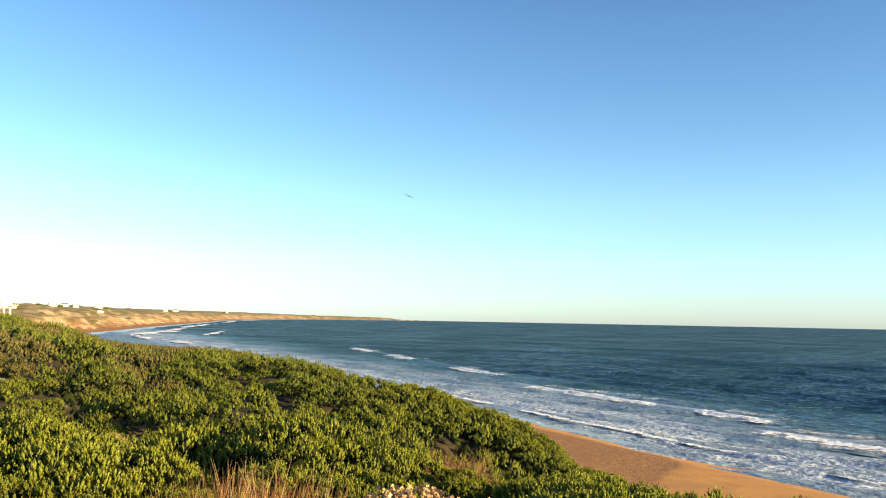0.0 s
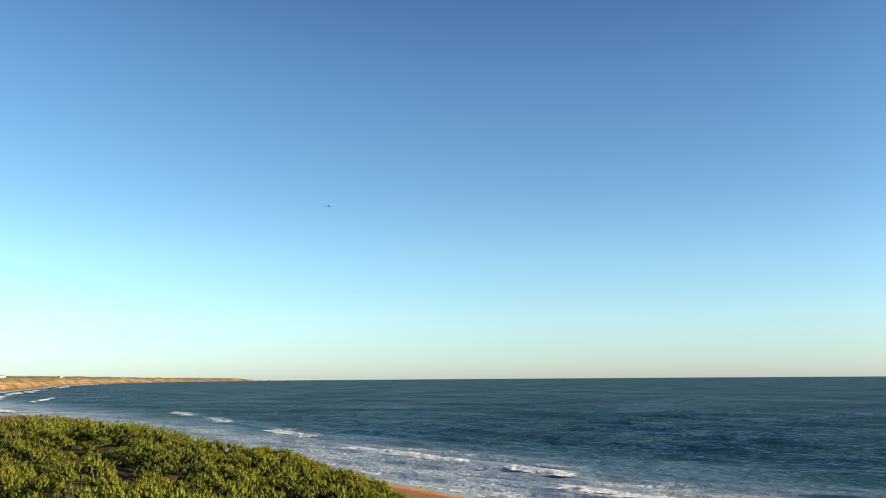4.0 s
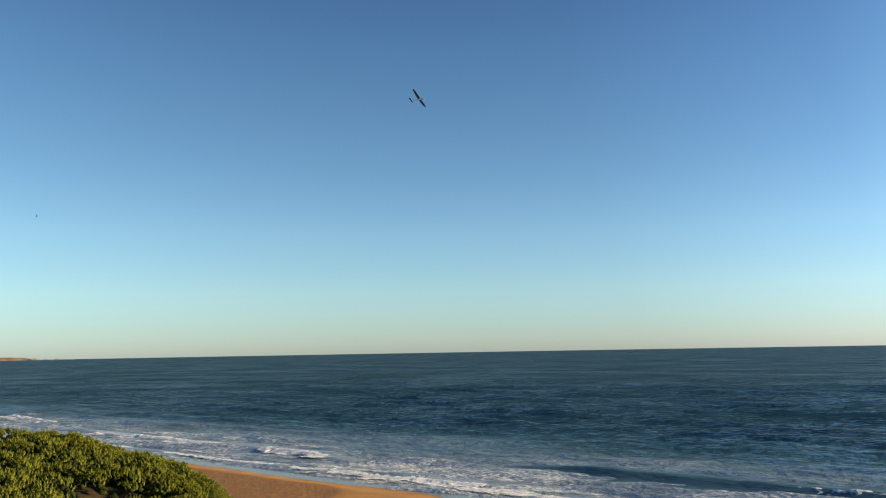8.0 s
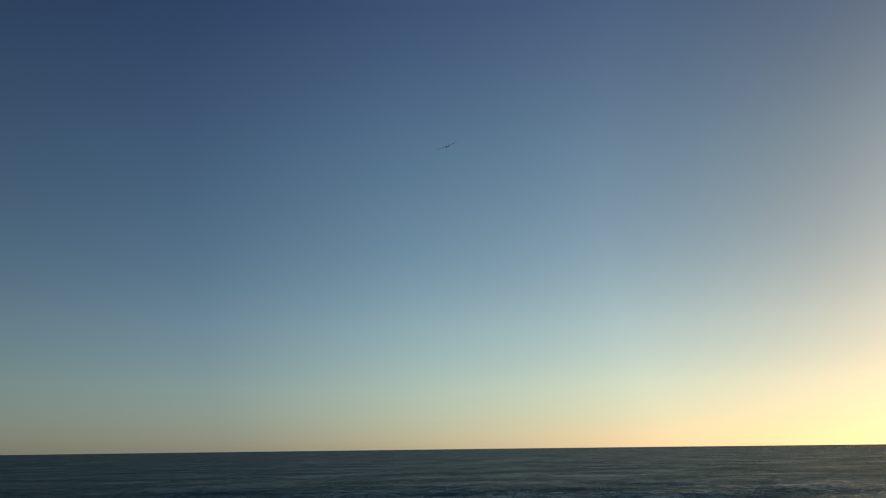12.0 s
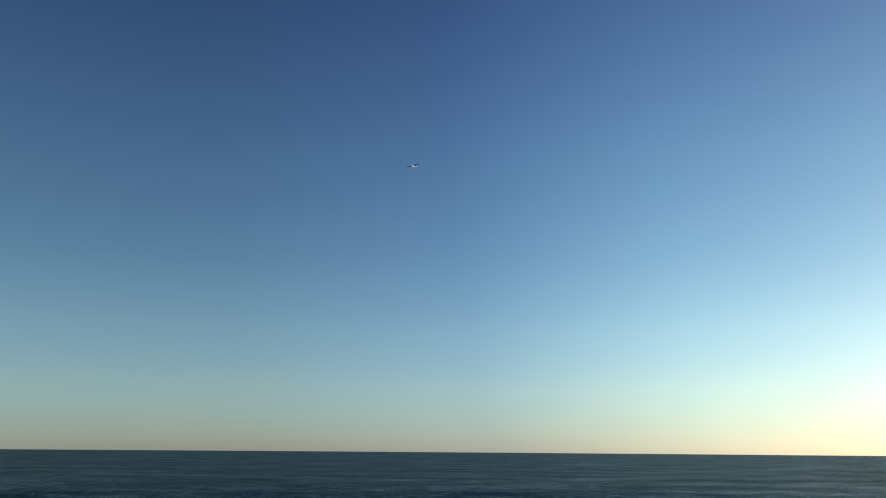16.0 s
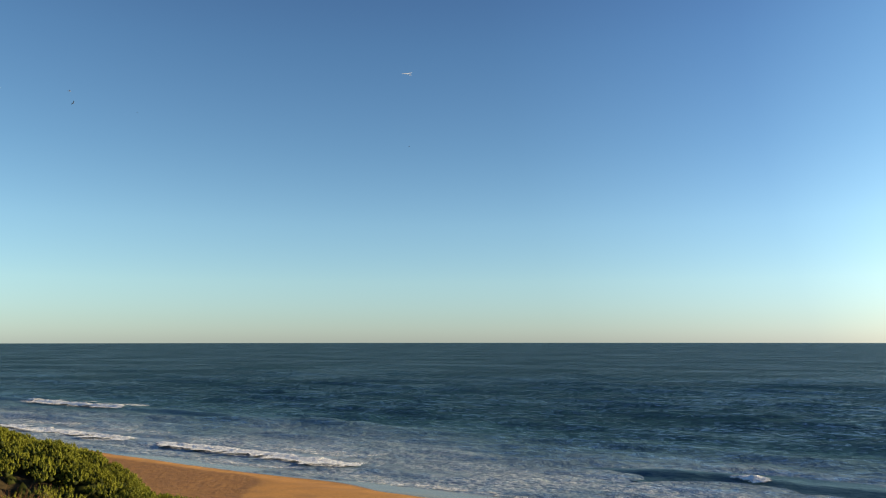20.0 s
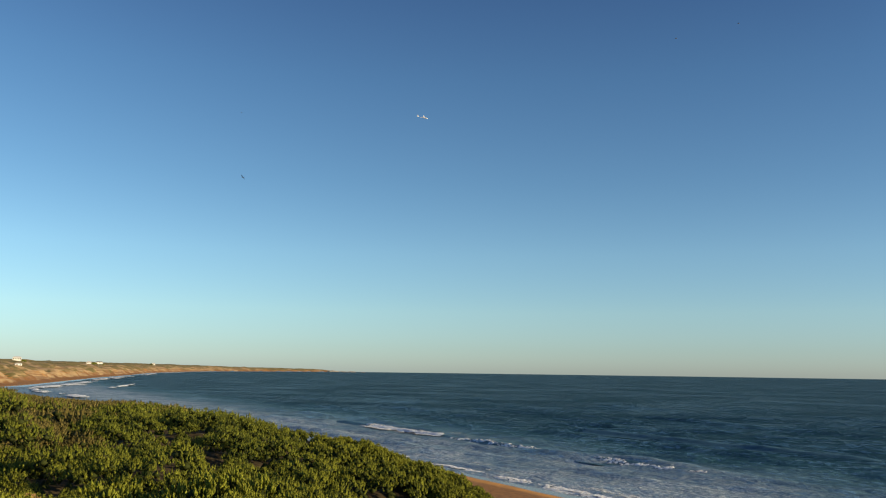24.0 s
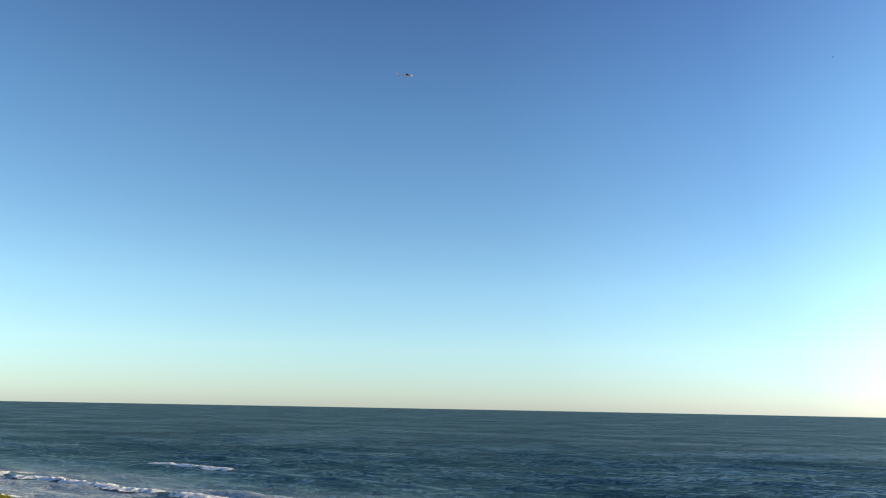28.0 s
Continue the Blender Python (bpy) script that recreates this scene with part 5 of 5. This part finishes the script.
def far_surf():
    """Breakers round the far bay: bands of foam that follow the waterline, at some distance off it."""
    rng = np.random.RandomState(17)
    out = []
    far = np.hypot(LINE[:, 0], LINE[:, 1])
    start = int(np.argmin(np.abs(LINE[:, 1] - 89)))
    for i, (r0, r1, off, wide) in enumerate(((600, 930, 26, 26), (640, 800, 74, 12), (520, 610, 30, 12), (430, 500, 34, 10), (930, 1420, 22, 18), (1480, 2100, 20, 17),
                                             (2150, 2700, 20, 18))):
        thing = new("breaker")
        pick = np.nonzero((far >= r0 - 15) & (far <= r1 + 15) & (np.arange(len(far)) > start))[0]
        k = 90
        u = np.linspace(0, len(pick) - 1, k)
        px, py = np.interp(u, np.arange(len(pick)), LINE[pick, 0]), np.interp(u, np.arange(len(pick)), LINE[pick, 1])
        tx, ty = np.gradient(px), np.gradient(py)
        size = np.hypot(tx, ty)
        nx, ny = ty / size, -tx / size
        run = np.cumsum(size)
        long = run[-1]
        w = np.linspace(0, 1, 8)
        e = np.sin(np.pi * np.linspace(0.02, 0.98, k)) ** 0.4
        uneven = 0.75 + 0.5 * waves_noise(run, run * 0, 60, 90 + i)
        place_off = off + 4 * waves_noise(run, run * 0, 120, 40 + i)
        D = place_off[:, None] + (w[None, :] - 0.35) * wide * (e * uneven)[:, None]
        X, Y = px[:, None] + nx[:, None] * D, py[:, None] + ny[:, None] * D
        hump = np.sin(np.pi * np.clip(w, 0.05, 0.95))[None, :]
        Z = (0.15 + 0.9 * e[:, None] * hump ** 0.7) * (0.7 + 0.5 * rng.uniform(size=X.shape))
        thin = 1 - e[:, None] * hump ** 0.5 + 0.55 * smooth(waves_noise(X, Y, 55, 70 + i), 0.0, 0.5)
        grid_mesh("white_water", X, Y, Z, k, 8, SURF, thing, "tumbling white water", {"thin": thin.ravel()})
        tagged(thing, "distant white breaker rolling into the bay", "wave", "breakers in the far bay")
        out.append((thing, float(nx.mean()), float(ny.mean())))
    return out


build_plants()
build_foreground()
build_sign()
build_houses()
glider = build_glider()
gull = build_gull()
gulls = [gull] + [copy_thing(gull, pose(0, 0, 0)) for _ in range(5)]
FAR_SURF = far_surf()
wave_a, _ = breaker(24, 126, 0.7, [(30, 52), (58, 108)], 101, trail=13, face=MILKY)
wave_b, _ = breaker(118, 345, 0.7, [(136, 178), (222, 262), (285, 330)], 102, bow=lambda q: (q - 120) * 0.138)
wave_c, _ = breaker(-16, 34, 0.5, [(-12, 28)], 103, trail=12, face=MILKY)
wave_d, spill = breaker(-72, 5, 0.85, [], 104, trail=6, pieces=[(-56, -31)], label="dark green swell rolling to the beach")
wave_e, late = breaker(16, 182, 0.9, [(108, 156)], 105, trail=10, pieces=[(20, 60), (58, 110)])
wave_f, _ = breaker(2, 104, 0.5, [(4, 50), (52, 100)], 106, trail=12, face=MILKY)
wave_g, curl = breaker(-82, -16, 1.0, [], 107, trail=7, pieces=[(-42, -34)])
wave_h, crest = breaker(24, 130, 1.0, [], 108, trail=0, pieces=[(86, 122)], label="dark green swell about to break")
wave_i, _ = breaker(-60, 130, 0.18, [(-40, 6), (10, 64), (70, 118)], 109, trail=6, face=MILKY, wide=1.3, label="thin swash line of foam at the beach edge")

GLIDER = [
    (0.0, -6.4, 148.2, 38.1, -2, 20, 29), (1.0, -11.7, 148.0, 37.5, 4, 22, -19), (1.5, -10.9, 143.0, 37.3, 3, 21, -55),
    (2.0, -9.0, 138.1, 37.5, -2, 20, -84), (2.5, -6.2, 132.2, 37.1, -5, 21, -86), (3.0, -3.2, 126.4, 36.0, 0, 21, -91),
    (3.5, 0.8, 124.7, 37.1, -1, 15, -100), (4.0, 4.5, 122.3, 41.5, -2, 3, -109), (4.5, 6.9, 119.4, 39.9, -0, 5, -112),
    (5.5, 12.2, 109.0, 37.1, 0, 11, -118), (6.5, 17.7, 91.2, 35.8, 1, 9, -125), (6.9, 20.0, 81.8, 35.8, 3, 7, -129),
    (7.3, 21.2, 72.2, 36.4, 4, 3, -132), (7.7, 20.9, 59.9, 35.1, -6, -25, -147), (8.0, 20.5, 50.9, 33.2, -5, -24, -140),
    (8.4, 22.5, 45.1, 32.5, -4, -27, -134), (8.8, 27.3, 44.2, 34.0, -1, -34, -116), (9.2, 26.6, 34.6, 32.0, 0, -18, -113),
    (9.6, 28.3, 29.1, 31.5, 2, -15, -112), (10.0, 31.2, 25.9, 31.7, -2, -21, -114), (10.4, 34.6, 22.9, 32.1, -11, -16, -108),
    (10.8, 41.6, 23.0, 34.4, -16, -21, -103), (11.2, 49.5, 22.8, 37.1, 25, -31, -92), (11.6, 53.7, 22.3, 38.3, 21, -28, -66),
    (12.0, 57.3, 23.0, 39.3, 21, -24, -59), (12.5, 64.2, 26.1, 42.0, 20, -20, -51), (13.5, 86.1, 37.1, 50.9, 8, -28, -4),
    (14.5, 92.8, 71.0, 60.3, 0, 20, 100), (15.0, 87.1, 68.7, 57.1, 0, 28, 118), (15.5, 80.4, 67.9, 53.4, 1, 16, 108),
    (16.0, 72.2, 67.7, 51.1, 2, 4, 95), (16.4, 66.8, 68.0, 50.5, 0, -14, 96), (16.8, 61.1, 68.5, 49.7, -4, -32, 102),
    (17.2, 57.2, 68.7, 48.8, -4, -32, 116), (17.6, 54.4, 69.1, 48.0, -2, -21, 124), (18.0, 51.4, 69.9, 46.7, 3, -7, 131),
    (18.4, 52.4, 76.5, 47.7, -5, -1, 109), (19.0, 60.0, 96.7, 54.1, 9, -14, 30), (19.4, 56.1, 97.7, 53.4, -2, 2, 23),
    (20.0, 48.9, 100.7, 53.3, 30, -17, 15), (20.6, 37.2, 97.5, 51.6, -10, -11, 52), (21.0, 28.8, 94.9, 50.5, -5, -4, 77),
    (21.4, 20.8, 91.0, 48.5, -14, 8, 44), (21.8, 15.0, 90.5, 48.0, -16, 26, 27), (22.2, 9.9, 90.4, 47.0, -16, 27, 20),
    (22.5, 7.2, 90.4, 46.1, -14, 25, 8), (23.5, 4.0, 89.5, 45.3, -6, 20, -58), (24.5, 6.1, 85.7, 42.9, -10, 31, -104),
    (25.0, 8.1, 82.3, 43.0, -5, 32, -98), (25.5, 10.8, 79.0, 42.5, -5, 16, -99), (26.0, 13.6, 75.5, 42.0, -13, -10, -112),
    (26.4, 15.9, 72.2, 41.0, -3, -15, -105), (27.0, 20.7, 66.1, 40.6, 0, -6, -100), (27.5, 23.6, 58.7, 40.2, 1, 4, -106),
    (28.0, 25.0, 51.4, 40.0, 2, 21, -116),
]


def motions():
    walk(sea, [(0.0, pose(0, 0, 0)), (28.0, pose(-OUT.x * 62, -OUT.y * 62, 0))])
    walk(glider, [(t, pose(x, y, z, a, b, c)) for t, x, y, z, a, b, c in GLIDER])
    # gulls: straight, slightly rising glides
    for bird, rows in zip(gulls, (
            [(0.0, pose(150, 60, 190, 0, 0, 80)), (22.5, pose(8, 150, 110, -8, 8, 75)), (24.5, pose(-36.0, 143.9, 38.4, 0, 40, 58)), (25.0, pose(-46.1, 141.1, 37.6, 0, 44, 56)), (25.4, pose(-53.1, 138.7, 37.1, 0, 38, 60)), (28.0, pose(-95, 122, 38, 0, -10, 100))],
            [(0.0, pose(-160, 120, 60, 0, 0, -80)), (18.5, pose(-30, 150, 62, 0, 0, -88)), (20.0, pose(9.1, 144.6, 54.9, 0, 50, -120)), (20.6, pose(-45, 135, 70, 0, 40, 110)), (21.2, pose(-90, 110, 80, 0, 30, 110)), (28.0, pose(-150, 60, 90, 0, 10, 80))],
            [(0.0, pose(-260, 100, 60, 0, 0, -60)), (14.0, pose(-180, 180, 64, 0, 0, -70)), (19.0, pose(88, 205, 69, 0, 12, -116)), (20.0, pose(98.4, 200.9, 69.6, 0, 15, -116)), (21.0, pose(110.2, 193.6, 73.2, 0, 15, -120)), (28.0, pose(190, 130, 110, 0, 0, -130))],
            [(0.0, pose(-350, 60, 60, 0, 0, -60)), (14.0, pose(-250, 180, 70, 0, 0, -80)), (20.8, pose(15.6, 149.4, 57.4, 0, 14, -96)), (21.4, pose(22.1, 148.0, 60.2, 0, 24, -100)), (22.2, pose(30.7, 145.4, 63.3, 0, 24, -104)), (28.0, pose(150, 210, 180, 0, 0, -110))],
            [(0.0, pose(-370, 40, 64, 0, 0, -60)), (14.0, pose(-240, 150, 74, 0, 0, -80)), (20.8, pose(25.8, 148.2, 57.4, 0, 14, -98)), (21.4, pose(32.6, 146.1, 59.9, 0, 26, -102)), (22.2, pose(40.9, 142.9, 63.4, 0, 26, -106)), (28.0, pose(170, 190, 185, 0, 0, -115))],
            [(0.0, pose(-180, 330, 50, 0, 0, -80)), (8.0, pose(-9.2, 162.8, 41.2, 0, 34, -84)), (9.5, pose(6.6, 165, 43.5, 0, 28, -80)), (20.0, pose(40.6, 306.7, 97.9, 0, 10, 60)), (28.0, pose(-260, 300, 120, 0, 0, 80))])):
        walk(bird, rows)
    walk(wave_a, [(0.0, ashore(36.5)), (3.0, ashore(29)), (6.5, ashore(19)), (8.0, ashore(15)), (12.0, ashore(4, -0.4)), (14.0, ashore(-1, -1.2)), (28.0, ashore(-2, -1.6))])
    walk(wave_b, [(0.0, ashore(46)), (3.0, ashore(36)), (6.5, ashore(24)), (10.0, ashore(13)), (13.0, ashore(4, -0.5)), (15.0, ashore(-1, -1.3)), (28.0, ashore(-2, -1.6))])
    walk(wave_c, [(0.0, ashore(28)), (3.0, ashore(20)), (6.5, ashore(10)), (8.0, ashore(6.5, -0.15)), (10.0, ashore(1, -0.7)), (12.0, ashore(-2, -1.4)), (28.0, ashore(-3, -1.6))])
    walk(wave_d, [(0.0, ashore(48, -0.4)), (6.5, ashore(28.5)), (8.0, ashore(24.5)), (9.5, ashore(19.5)), (13.0, ashore(8, -0.3)), (15.0, ashore(0, -1.3)), (28.0, ashore(-2, -1.8))])
    walk(wave_e, [(0.0, ashore(125, -2)), (12.0, ashore(75, -1.6)), (16.0, ashore(61, -0.9)), (20.0, ashore(46.5)), (22.5, ashore(40)), (25.0, ashore(31)), (26.5, ashore(27)), (28.0, ashore(23))])
    for piece in spill:
        walk(piece, [(0.0, pose(0, 0, -1.6)), (7.0, pose(0, 0, -1.4)), (8.4, pose(0, 0, 0)), (28.0, pose(0, 0, 0))])
    for piece in curl:
        walk(piece, [(0.0, pose(0, 0, -1.6)), (14.5, pose(0, 0, -1.4)), (17.5, pose(0, 0, 0)), (28.0, pose(0, 0, 0))])
    for piece in late:
        walk(piece, [(0.0, pose(0, 0, -1.6)), (22.5, pose(0, 0, -1.3)), (24.6, pose(0, 0, 0)), (28.0, pose(0, 0, 0))])
    walk(wave_f, [(0.0, ashore(80, -2)), (8.0, ashore(50, -1.4)), (12.0, ashore(36, -0.4)), (17.0, ashore(20)), (20.0, ashore(10.5)), (23.0, ashore(4, -0.2)), (25.0, ashore(1.5, -0.4)), (28.0, ashore(-2, -1.2))])
    walk(wave_g, [(0.0, ashore(95, -2)), (8.0, ashore(66, -1.2)), (12.0, ashore(52, -0.3)), (20.0, ashore(25.5)), (24.0, ashore(13, -0.2)), (28.0, ashore(3, -0.9))])
    walk(wave_h, [(0.0, ashore(175, -2)), (14.0, ashore(125, -1.6)), (20.0, ashore(100, -0.7)), (25.0, ashore(79)), (26.5, ashore(74)), (28.0, ashore(64))])
    for piece in crest:
        walk(piece, [(0.0, pose(0, 0, -1.6)), (24.8, pose(0, 0, -1.2)), (26.3, pose(0, 0, 0)), (28.0, pose(0, 0, 0))])
    walk(wave_i, [(0.0, ashore(7)), (3.0, ashore(2, -0.1)), (5.5, ashore(-1, -0.25)), (8.5, ashore(5, -0.05)), (12.0, ashore(0, -0.2)), (16.0, ashore(6)), (20.0, ashore(0, -0.25)), (23.0, ashore(5)), (25.0, ashore(1.5, -0.1)), (28.0, ashore(4))])
    for thing, nx, ny in FAR_SURF:
        walk(thing, [(0.0, pose(nx * 6, ny * 6, 0)), (28.0, pose(-nx * 9, -ny * 9, 0))])


motions()
